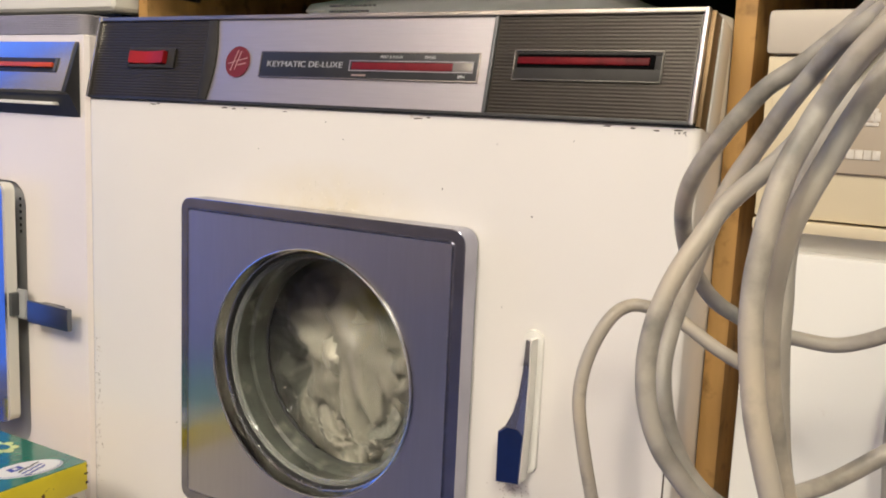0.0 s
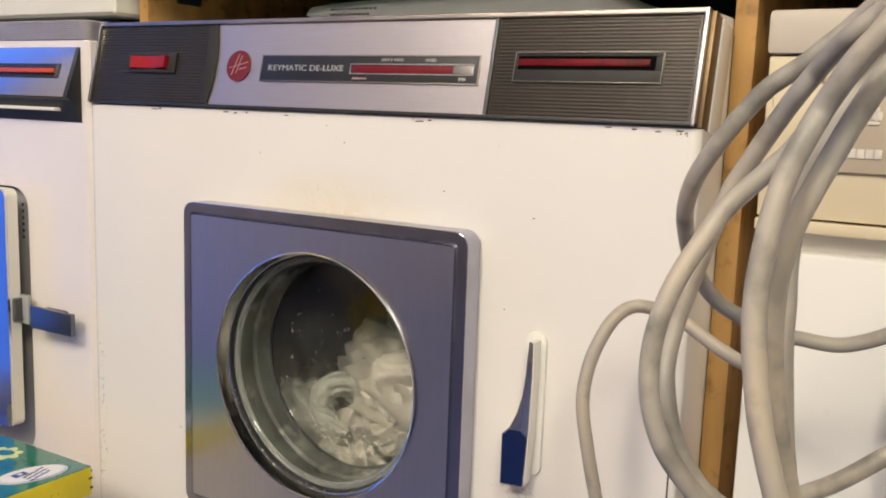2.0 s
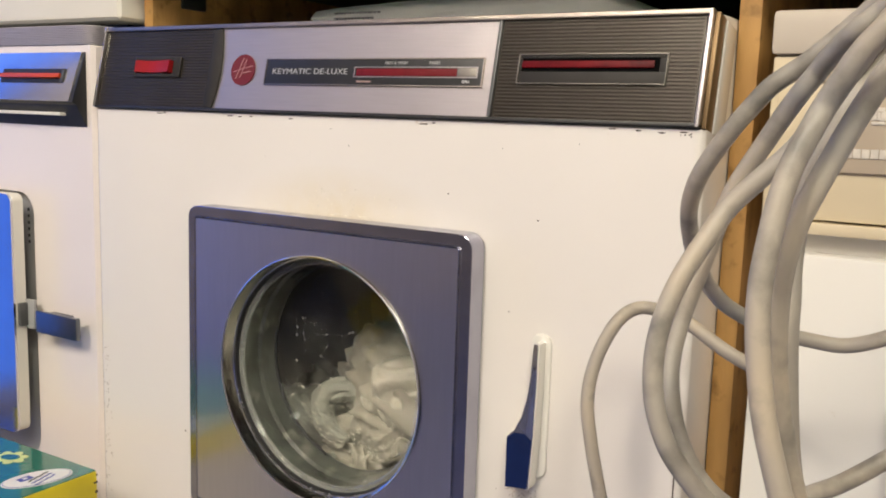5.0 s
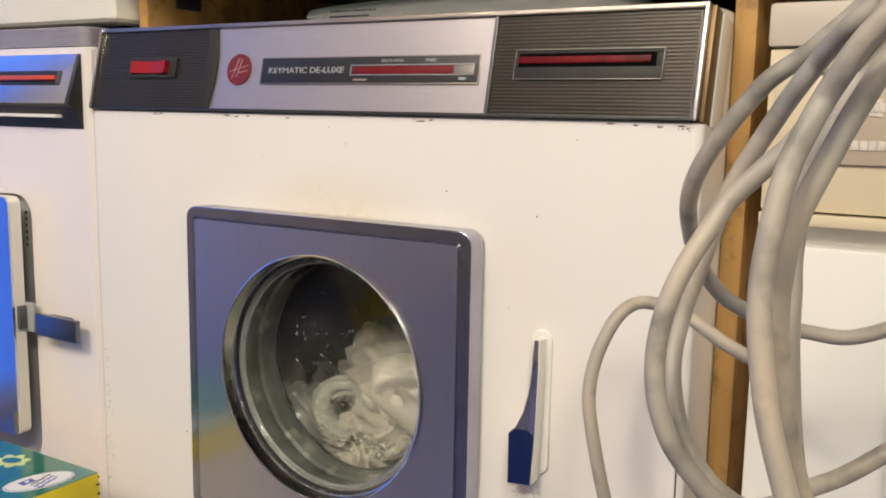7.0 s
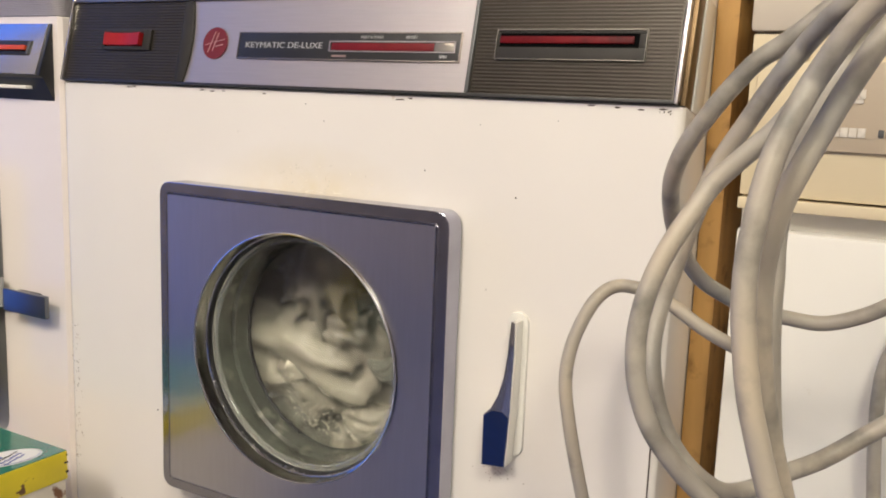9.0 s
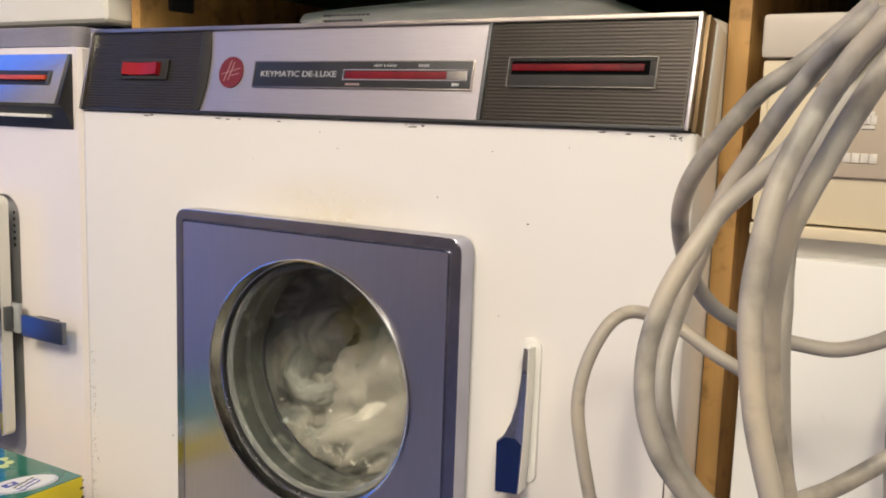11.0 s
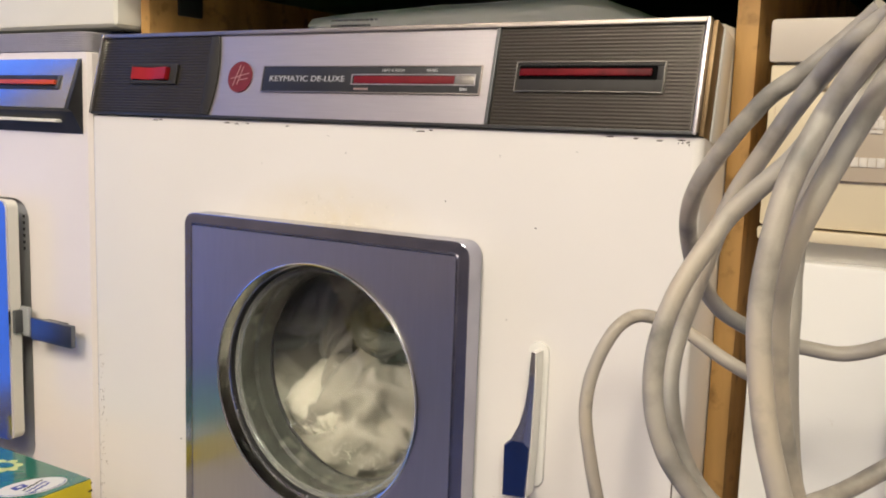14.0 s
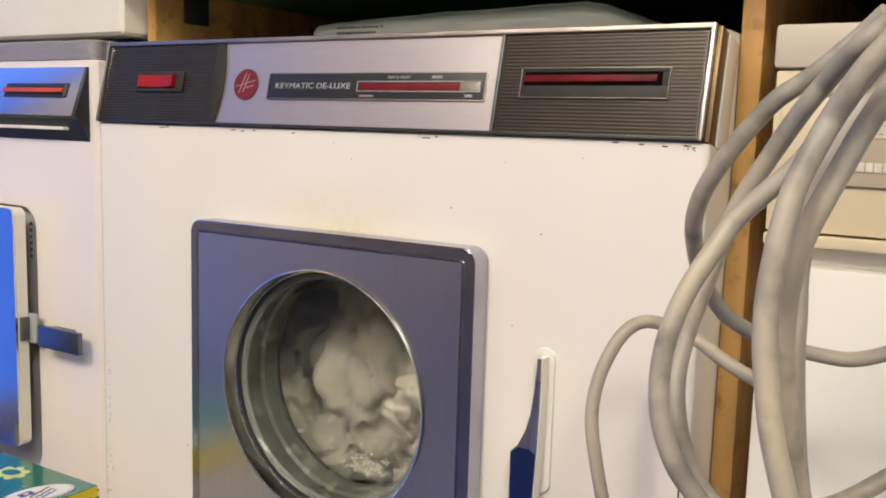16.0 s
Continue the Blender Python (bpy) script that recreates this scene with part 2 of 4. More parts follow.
def rounded(x0, x1, z0, z1, r, n=6):
    """The outline of a rectangle with round corners."""
    pts = []
    for cx, cz, a in ((x1 - r, z1 - r, 0), (x0 + r, z1 - r, 90), (x0 + r, z0 + r, 180), (x1 - r, z0 + r, 270)):
        for i in range(n + 1):
            t = radians(a + 90 * i / n)
            pts.append((cx + r * math.cos(t), cz + r * math.sin(t)))
    return pts


def lathe(profile, cx, cz, n=96, closed=False, bm=None):
    """Turns a profile of (radius, y) round the axis along y at (cx, cz)."""
    bm = bm or bmesh.new()
    rings = []
    for r, y in profile:
        rings.append([bm.verts.new((cx + r * math.cos(2 * math.pi * i / n), y, cz + r * math.sin(2 * math.pi * i / n))) for i in range(n)])
    pairs = list(zip(rings, rings[1:])) + ([(rings[-1], rings[0])] if closed else [])
    for a, b in pairs:
        for i in range(n):
            bm.faces.new((a[i], a[(i + 1) % n], b[(i + 1) % n], b[i]))
    return bm


def plate_hole(outline, cx, cz, r, y0, y1, n=96, bm=None):
    """A plate with the given convex outline and a round hole through it."""
    bm = bm or bmesh.new()
    angles = sorted({round(2 * math.pi * i / n, 6) for i in range(n)} | {round(math.atan2(z - cz, x - cx) % (2 * math.pi), 6) for x, z in outline})

    def edge(a):
        dx, dz = math.cos(a), math.sin(a)
        best = None
        for (x1, z1), (x2, z2) in zip(outline, outline[1:] + outline[:1]):
            ex, ez = x2 - x1, z2 - z1
            den = dx * ez - dz * ex
            if abs(den) < 1e-12:
                continue
            s = ((x1 - cx) * ez - (z1 - cz) * ex) / den
            u = ((x1 - cx) * dz - (z1 - cz) * dx) / den
            if s > 0 and -1e-6 <= u <= 1 + 1e-6:
                best = s if best is None else max(best, s)
        return cx + dx * best, cz + dz * best

    rows = []
    for a in angles:
        ox, oz = edge(a)
        ix, iz = cx + r * math.cos(a), cz + r * math.sin(a)
        rows.append([bm.verts.new(c) for c in ((ix, y0, iz), (ox, y0, oz), (ox, y1, oz), (ix, y1, iz))])
    for p, q in zip(rows, rows[1:] + rows[:1]):
        for i in range(4):
            bm.faces.new((p[i], p[(i + 1) % 4], q[(i + 1) % 4], q[i]))
    return bm


def tube(name, points, radius, material, parent=None, label="", res=10):
    """A round cable through the points, as a mesh."""
    cu = bpy.data.curves.new(name, "CURVE")
    cu.dimensions, cu.bevel_depth, cu.bevel_resolution, cu.resolution_u = "3D", radius, 5, res
    sp = cu.splines.new("POLY")
    p = [2 * points[0] - points[1]] + list(points) + [2 * points[-1] - points[-2]]
    pts = []
    for a, b, c, d in zip(p, p[1:], p[2:], p[3:]):
        for k in range(res):
            t = k / res
            pts.append(0.5 * (2 * b + (c - a) * t + (2 * a - 5 * b + 4 * c - d) * t ** 2 + (3 * b - a - 3 * c + d) * t ** 3))
    pts.append(points[-1])
    for _ in range(3):
        pts = [pts[0]] + [(a + 2 * b + c) / 4 for a, b, c in zip(pts, pts[1:], pts[2:])] + [pts[-1]]
    sp.points.add(len(pts) - 1)
    for q, c in zip(sp.points, pts):
        q.co = (*c, 1)
    cu.use_fill_caps = True
    tmp = bpy.data.objects.new("tmp", cu)
    me = bpy.data.meshes.new_from_object(tmp)
    bpy.data.objects.remove(tmp)
    bpy.data.curves.remove(cu)
    me.name = name
    me.materials.clear()
    me.materials.append(material)
    for p in me.polygons:
        p.use_smooth = True
    ob = new(name, me)
    if parent is not None:
        ob.parent = parent
    if label:
        tagged(ob, label)
    return ob


def lettering(name, text, size, material, parent, m, wide=1.0, bold=0.0):
    cu = bpy.data.curves.new(name, "FONT")
    cu.body, cu.size, cu.extrude, cu.offset = text, size, 0.00015, bold
    cu.align_x, cu.align_y = "LEFT", "CENTER"
    tmp = bpy.data.objects.new("tmp", cu)
    me = bpy.data.meshes.new_from_object(tmp)
    bpy.data.objects.remove(tmp)
    bpy.data.curves.remove(cu)
    me.transform(Matrix.Diagonal((wide, 1, 1, 1)))
    me.materials.clear()
    me.materials.append(material)
    ob = new(name, me)
    ob.parent, ob.matrix_basis = parent, m
    return ob


# ---------------------------------------------------------------- room
def room():
    x0, x1, y0, y1, h = -1.25, 2.0, -2.6, 0.75, 2.3
    part("floor", box(x0, x1, y0, y1, -0.1, 0.0), FLOOR)
    tagged(bpy.data.objects["floor"], "glossy dark blue vinyl floor covering", "floor", kind="structure")
    def wall(name, bm, material, label):
        tagged(part(name, bm, material), label, "wall", kind="structure")
    wall("wall_back", box(x0, x1, y1, y1 + 0.1, 0, h), WALLWARM, "cream painted back wall")
    wall("wall_front", box(x0, x1, y0 - 0.1, y0, 0, h), WALL, "mauve grey painted wall")
    wall("wall_right", box(x1, x1 + 0.1, y0 - 0.1, y1 + 0.1, 0, h), WALL, "mauve grey painted side wall")
    bm = box(x0 - 0.1, x0, y0 - 0.1, -1.05, 0, h)
    box(x0 - 0.1, x0, -0.3, y1 + 0.1, 0, h, bm=bm)
    box(x0 - 0.1, x0, -1.05, -0.3, 2.24, h, bm=bm)
    box(x0 - 0.1, x0, -1.05, -0.3, 0, 0.03, bm=bm)
    wall("wall_left", bm, WALL, "mauve grey wall with a large window")
    tagged(part("ceiling", box(x0 - 0.1, x1 + 0.1, y0 - 0.1, y1 + 0.1, h, h + 0.1), CEIL), "dark stained board ceiling", "ceiling", kind="structure")
    tagged(part("backdrop", box(x0 - 0.5, x0 - 0.49, -2.6, 0.7, -0.5, 3.2), DAY), "blue daylight outside the window", "sky", kind="structure")


room()

# ---------------------------------------------------------------- the main machine
CX, CZ, CR = 0.2755, 0.5375, 0.0974
AX, AZ = 0.268, 0.520
WX0, WX1, WTOP = -0.0025, 0.5565, 0.739


def main_machine():
    wm = thing("washing_machine", "white enamel front loader with chrome door, running a wash", "washing machine", (0, 0, 0))
    r = 0.006
    bm = plate_hole([(WX0 + r, 0.04), (WX1 - r, 0.04), (WX1 - r, WTOP), (WX0 + r, WTOP)], CX, CZ, 0.118, 0.0, 0.003)
    # rounded uprights, sides and back
    for side in (0, 1):
        prof = []
        for i in range(7):
            a = radians(90 * i / 6)
            x = (WX1 - r + r * math.sin(a)) if side else (WX0 + r - r * math.sin(a))
            prof.append((x, r - r * math.cos(a)))
        prof.append((WX1 if side else WX0, 0.56))
        prof.append((AX, 0.56))
        low = [bm.verts.new((x, y, 0.04)) for x, y in prof]
        top = [bm.verts.new((x, y, WTOP)) for x, y in prof]
        for i in range(len(prof) - 1):
            bm.faces.new((low[i], low[i + 1], top[i + 1], top[i]))
    body = part("body", bm, ENAMEL_FRONT, wm, "chipped white enamel casing")
    part("base_plinth", box(0.01, 0.54, 0.02, 0.54, 0.0, 0.05, 0.004), DARKGREY, wm)
    part("top_lid", box(WX0, WX1, 0.03, 0.56, WTOP - 0.01, 0.811, 0.006), ENAMEL, wm)
    # console
    L, O = 0.0709, Vector((0, 0, 0.741))
    V = Vector((0, 0.0155, 0.0692)).normalized()
    W = Vector((0, -V.z, V.y))
    CM = Matrix(((1, 0, 0, O.x), (0, -W.y, V.y, O.y), (0, -W.z, V.z, O.z), (0, 0, 0, 1)))

    def cp(name, bm, material, label="", m=Matrix.Identity(4), smooth=True):
        # local x along the panel, z up its slope, -y out of it
        return part(name, bm, material, wm, label, CM @ m, smooth)

    cp("console", box(0.0, 0.5535, 0.0015, 0.02, -0.001, L - 0.0005, 0.001), ENAMEL, "slanted control console")
    cp("side_cap", box(0.5536, 0.5575, 0.0160, 0.04, -0.001, L + 0.0002, 0.0015), ENAMEL)
    cp("brown_side_strip", box(0.5536, 0.5566, 0.0005, 0.0150, -0.001, L, 0.0004), mat("tarnished_brass", (0.19, 0.125, 0.06), 0.42, 0.6, 0.35, 30, stretch=(1, 1, 0.3)))
    cp("top_trim", box(0.0015, 0.5535, -0.0035, 0.004, L - 0.0024, L + 0.0012, 0.001), TRIM, "worn metal top trim")
    cp("bottom_trim", box(0.0015, 0.5535, -0.0035, 0.002, -0.001, 0.0012, 0.0006), BLACK, "dark lower trim")
    cp("end_trim", box(0.0, 0.0028, -0.0042, 0.004, -0.001, L + 0.001, 0.0009), CHROME)
    cp("end_trim", box(0.5506, 0.5534, -0.0046, 0.004, -0.001, L + 0.001, 0.0012), SILVER)

    def ribbed(x0, x1, holes):
        # horizontal ribs across the field, broken at the fitting
        field = cp("ribbed_field", box(x0, x1, -0.0008, 0.0014, 0.0012, L - 0.0024), RIBBED, "dark finely ribbed metal field")
        count = 27
        step = (L - 0.0048) / count
        hx0, hx1, hz0, hz1 = holes
        shared = {}
        for i in range(count):
            z = 0.0022 + i * step
            runs = [(x0 + 0.001, x1 - 0.001)]
            if hz0 - step * 0.8 < z < hz1:
                runs = [(x0 + 0.001, hx0), (hx1, x1 - 0.001)]
            for a, b in runs:
                if (a, b) not in shared:
                    own = bmesh.new()
                    vs = [own.verts.new(c) for c in ((a, -0.0008, 0), (a, -0.0013, step * 0.28), (a, -0.0013, step * 0.55), (a, -0.0008, step * 0.82),
                                                     (b, -0.0008, 0), (b, -0.0013, step * 0.28), (b, -0.0013, step * 0.55), (b, -0.0008, step * 0.82))]
                    for q in ((0, 1, 5, 4), (1, 2, 6, 5), (2, 3, 7, 6), (0, 3, 2, 1), (4, 5, 6, 7), (0, 4, 7, 3)):
                        own.faces.new([vs[k] for k in q])
                    shared[(a, b)] = mesh_of("rib", own, RIBBED, smooth=False)
                rib = new("rib", shared[(a, b)])
                rib.parent, rib.location = field, (0, 0, z)

    ribbed(0.003, 0.1375, (0.0445, 0.1055, 0.0262, 0.0448))
    ribbed(0.4105, 0.549, (0.4258, 0.5293, 0.0243, 0.0450))
    # silver centre plate with its curved shoulder
    bm = bmesh.new()
    prof = [(0.1420, 0.0), (0.16, 0.0)]
    lowv = [bm.verts.new((x, y, 0.0014)) for x, y in prof] + [bm.verts.new((0.4078, 0.0, 0.0014))]
    topv = [bm.verts.new((x, y, L - 0.0025)) for x, y in prof] + [bm.verts.new((0.4078, 0.0, L - 0.0025))]
    for i in range(len(lowv) - 1):
        bm.faces.new((lowv[i], lowv[i + 1], topv[i + 1], topv[i]))
    cp("silver_plate", bm, SILVER, "brushed aluminium centre plate", m=pose(0, -0.0009, 0))
    arc = [(0.1376, 0.0014)] + [(0.1440 + 0.0075 * math.sin(math.pi * (0.12 + 0.76 * i / 12)), 0.0014 + (L - 0.0039) * i / 12) for i in range(13)] + [(0.1376, L - 0.0025)]
    cp("shoulder", prism(arc, -0.0030, -0.0004, bevel=0.0016), SLOTGREY, "dark curved shoulder")
    cp("divider", box(0.4076, 0.4104, -0.0036, 0.0, 0.0014, L - 0.0025, 0.0007), DARKGREY)
    # rocker switch
    frame_bm = bmesh.new()
    for a in ((0.0462, 0.0496, 0.0270, 0.0442), (0.0950, 0.1040, 0.0270, 0.0442)):
        box(a[0], a[1], -0.0032, -0.0008, a[2], a[3], 0.0006, bm=frame_bm)
    for a in ((0.0462, 0.1040, 0.0270, 0.0302), (0.0462, 0.1040, 0.0416, 0.0442)):
        box(a[0], a[1], -0.0030, -0.0008, a[2], a[3], 0.0006, bm=frame_bm)
    sw = cp("switch", frame_bm, SLOTGREY, "red rocker switch in a grey frame")
    bm = bmesh.new()
    prof = [(0.0500, -0.0058), (0.0560, -0.0050), (0.0640, -0.0040), (0.0718, -0.0032), (0.0790, -0.0042), (0.0870, -0.0056), (0.0940, -0.0070)]
    rows = [[bm.verts.new((x, y, z)) for x, y in prof] + [bm.verts.new((0.0940, -0.001, z)), bm.verts.new((0.0500, -0.001, z))] for z in (0.0306, 0.0412)]
    k = len(rows[0])
    bm.faces.new(rows[0]), bm.faces.new(rows[1][::-1])
    for i in range(k):
        bm.faces.new((rows[0][i], rows[0][(i + 1) % k], rows[1][(i + 1) % k], rows[1][i]))
    bmesh.ops.recalc_face_normals(bm, faces=bm.faces[:])
    bmesh.ops.bevel(bm, geom=bm.edges[:], offset=0.0004, segments=2, affect="EDGES")
    part("rocker", bm, RED, sw, "glossy red rocker")
    # round badge
    bm = bmesh.new()
    n = 48
    vs = [bm.verts.new((0.1757 + 0.0128 * math.cos(2 * math.pi * i / n), -0.0019, 0.0337 + 0.0128 * math.sin(2 * math.pi * i / n))) for i in range(n)]
    f = bm.faces.new(vs)
    ex = bmesh.ops.extrude_face_region(bm, geom=[f])
    for v in ex["geom"]:
        if isinstance(v, bmesh.types.BMVert):
            v.co.y = -0.0009
    badge = cp("badge", bm, REDBADGE, "round red emblem with pale strokes")
    for pts in (((0.1690, 0.0262), (0.1697, 0.0262), (0.1757, 0.0432), (0.1750, 0.0432)), ((0.1736, 0.0272), (0.1742, 0.0272), (0.1790, 0.0422), (0.1784, 0.0422)),
                ((0.1660, 0.0318), (0.1660, 0.0323), (0.1858, 0.0372), (0.1858, 0.0367)), ((0.1765, 0.0306), (0.1767, 0.0313), (0.1848, 0.0330), (0.1846, 0.0323))):
        part("emblem_stroke", prism(pts, -0.0023, -0.0018), PINKINK, badge)
    # legend strip with the programme bar
    st = cp("legend_strip", box(0.2013, 0.3992, -0.0022, -0.0009, 0.0223, 0.0420, 0.0003), BLACK, "black legend strip with white letters")
    for a in ((0.2008, 0.3998, 0.0418, 0.0426), (0.2008, 0.3998, 0.0216, 0.0224), (0.2006, 0.2014, 0.0216, 0.0426), (0.3991, 0.4, 0.0216, 0.0426)):
        part("strip_edge", box(a[0], a[1], -0.0027, -0.0009, a[2], a[3], 0.0002), TRIM, st)
    face = Matrix.Rotation(radians(90), 4, "X")
    lettering("name_lettering", "KEYMATIC DE-LUXE", 0.0064, PALEINK, st, Matrix.Translation((0.2080, -0.0024, 0.0322)) @ face, 1.30)
    lettering("small_lettering", "HEAT & WASH", 0.0030, PALEINK, st, Matrix.Translation((0.3165, -0.0024, 0.0388)) @ face, 1.0)
    lettering("small_lettering", "RINSES", 0.0030, PALEINK, st, Matrix.Translation((0.3550, -0.0024, 0.0388)) @ face, 1.0)
    part("lettering_bar", box(0.2925, 0.3055, -0.0024, -0.002, 0.0242, 0.0256), mat("pink_ink", (0.36, 0.25, 0.23), 0.5), st)
    lettering("small_lettering", "SPIN", 0.0030, WHITEINK, st, Matrix.Translation((0.3840, -0.0024, 0.0252)) @ face, 1.0)
    for a in ((0.2893, 0.3957, 0.0354, 0.0360), (0.2893, 0.3957, 0.0281, 0.0287), (0.2893, 0.2899, 0.0281, 0.0360), (0.3951, 0.3957, 0.0281, 0.0360)):
        part("bar_edge", box(a[0], a[1], -0.0027, -0.002, a[2], a[3]), SILVER, st)
    part("red_bar", box(0.2916, 0.3790, -0.0026, -0.002, 0.0291, 0.0347, 0.0006), REDBAR, st, "red programme indicator bar")
    part("bar_end", box(0.3792, 0.3949, -0.0025, -0.002, 0.0289, 0.0352, 0.0003), SLOTRIM, st)
    # key slot
    fb = bmesh.new()
    for a in ((0.4268, 0.4284, 0.0331, 0.0421), (0.5238, 0.5283, 0.0331, 0.0421), (0.4268, 0.5283, 0.0252, 0.0330), (0.4268, 0.5283, 0.0422, 0.0440)):
        box(a[0], a[1], -0.0019, -0.0006, a[2], a[3], 0.0003, bm=fb)
    ks = cp("key_slot", fb, SLOTGREY, "dark slot holding a red programme key")
    fb = bmesh.new()
    for a in ((0.4262, 0.4267, 0.0245, 0.0447), (0.5284, 0.5289, 0.0245, 0.0447), (0.4262, 0.5289, 0.0245, 0.0251), (0.4262, 0.5289, 0.0441, 0.0447)):
        box(a[0], a[1], -0.0030, -0.0006, a[2], a[3], 0.0002, bm=fb)
    part("slot_rim", fb, SLOTRIM, ks)
    part("slot_back", box(0.4282, 0.5240, -0.0012, -0.0006, 0.0328, 0.0424), VOID, ks)
    part("red_key", box(0.4288, 0.5205, -0.0026, -0.0012, 0.0354, 0.0402, 0.0008), REDKEY, ks, "red plastic key edge")

    # door
    dx0, dx1, dz0, dz1 = 0.1375, 0.4098, 0.401, 0.6630
    door = part("door", plate_hole(rounded(dx0 + 0.0102, dx1 - 0.0102, dz0 + 0.0102, dz1 - 0.0102, 0.002), CX, CZ, CR, -0.0202, -0.005, 128), BRUSHED, wm,
                "square brushed steel door with a round window")
    # raised lip, groove and flat rim round the plate
    bm = bmesh.new()
    loops = []
    for inset, y, rr in ((0.0103, -0.0196, 0.002), (0.0100, -0.0206, 0.002), (0.0094, -0.0207, 0.003), (0.0090, -0.0190, 0.003), (0.0084, -0.0184, 0.003), (0.0079, -0.0190, 0.004), (0.0074, -0.0190, 0.004),
                         (0.0011, -0.0190, 0.009), (0.0006, -0.0190, 0.010), (0.0003, -0.0188, 0.010), (0.0001, -0.0186, 0.011), (0.0, -0.0183, 0.011), (0.0, -0.0135, 0.011), (0.0, -0.0015, 0.011)):
        loops.append([bm.verts.new((x, y, z)) for x, z in rounded(dx0 + inset, dx1 - inset, dz0 + inset, dz1 - inset, rr)])
    for a, b in zip(loops, loops[1:]):
        k = len(a)
        for i in range(k):
            bm.faces.new((a[i], a[(i + 1) % k], b[(i + 1) % k], b[i]))
    part("door_rim", bm, RIMSTEEL, door, "polished bevelled rim")
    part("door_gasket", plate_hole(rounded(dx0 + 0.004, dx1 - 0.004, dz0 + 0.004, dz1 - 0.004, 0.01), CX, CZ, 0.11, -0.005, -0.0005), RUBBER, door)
    part("window_ring", lathe([(0.0976, -0.0206), (0.0970, -0.0222), (0.0962, -0.0218), (0.0955, -0.017), (0.0948, -0.0098), (0.0962, -0.0085), (0.0978, -0.008)], CX, CZ, 128), RINGSTEEL, door, "polished ring round the window")
    for rad, yy, fat in ((0.0967, -0.0221, 0.0008), (0.0949, -0.0108, 0.0006)):
        part("ring_edge", lathe([(rad + fat * math.cos(a), yy + fat * math.sin(a)) for a in [math.pi * k / 4 for k in range(9)]], CX, CZ, 128), CHROME, door)
    # made-up chrome beads along the lower ring, added only to give sparkling glints
    base = bmesh.new()
    bmesh.ops.create_icosphere(base, subdivisions=2, radius=0.0015)
    glint = mesh_of("glint_bead", base, CHROME)
    rb = random.Random(17)
    for k in range(46):
        a = radians(rb.uniform(195, 325))
        bb = new("glint_bead", glint)
        bb.parent, bb.location = door, (CX + 0.0944 * math.cos(a), -0.0095 + rb.uniform(-0.0012, 0.0008), CZ + 0.0944 * math.sin(a))
        bb.scale = (rb.uniform(0.5, 1.0),) * 3
    bead = part("glass_bead", lathe([(0.0905 + 0.0026 * math.cos(math.pi * k / 8), -0.0052 + 0.0022 * math.sin(math.pi * k / 8)) for k in range(17)], CX, CZ, 128), BEAD, door, "thick rounded edge of the glass")
    bead.visible_shadow = False
    part("dark_seal", lathe([(0.0949, -0.0098), (0.0938, -0.0092), (0.0932, -0.0070), (0.0931, -0.0045), (0.0948, -0.0045)], CX, CZ, 128), BLACK, door)
    g = part("window_glass", lathe([(0.0928, -0.0060), (0.0910, 0.018), (0.0885, 0.030), (0.083, 0.0375), (0.072, 0.0425), (0.04, 0.0490), (0.0005, 0.0515), (0.0005, 0.0475),
                                    (0.04, 0.0450), (0.071, 0.0385), (0.0805, 0.0340), (0.0852, 0.028), (0.0872, 0.018), (0.0892, -0.0060)], CX, CZ, 96, True), GLASS, door, "deep clear glass bowl")
    g.visible_shadow = False
    soap = part("soap_film", lathe([(0.0842, 0.0325), (0.081, 0.0362), (0.072, 0.0436), (0.04, 0.0500), (0.0005, 0.0525)], CX, CZ, 96), FILM, door, "thin milky film of soapy water")
    soap.visible_shadow = False
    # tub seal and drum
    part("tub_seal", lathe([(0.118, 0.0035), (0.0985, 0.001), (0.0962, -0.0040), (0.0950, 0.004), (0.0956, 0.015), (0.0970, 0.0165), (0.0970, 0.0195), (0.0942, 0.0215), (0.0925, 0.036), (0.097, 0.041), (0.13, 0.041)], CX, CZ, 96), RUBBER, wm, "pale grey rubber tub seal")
    part("seal_lip", lathe([(0.0928, 0.0355), (0.0912, 0.0365), (0.0910, 0.0385), (0.093, 0.040)], CX, CZ, 96), BLACK, wm, "thin black lip of the seal")
    # thin black line set along the inner wall of the glass, lower left
    arc_pts = []
    for k in range(15):
        a = radians(-161 + 52 * k / 14)
        arc_pts.append(Vector((CX + 0.0842 * math.cos(a), 0.0290 + 0.0012 * math.sin(k * 1.7), CZ + 0.0842 * math.sin(a))))
    tube("dark_arc", arc_pts, 0.0011, BLACK, wm, "dark line along the inside of the glass", 4)
    part("tub", lathe([(0.128, 0.0405), (0.235, 0.042), (0.235, 0.42), (0.001, 0.421)], AX, AZ, 64), STEELDARK, wm)
    drum = new("drum", mesh_of("drum", drum_mesh(), STEELDARK))
    drum.parent = wm
    drum.location = (AX, 0, AZ)
    tagged(drum, "dark perforated steel drum")
    return wm, drum


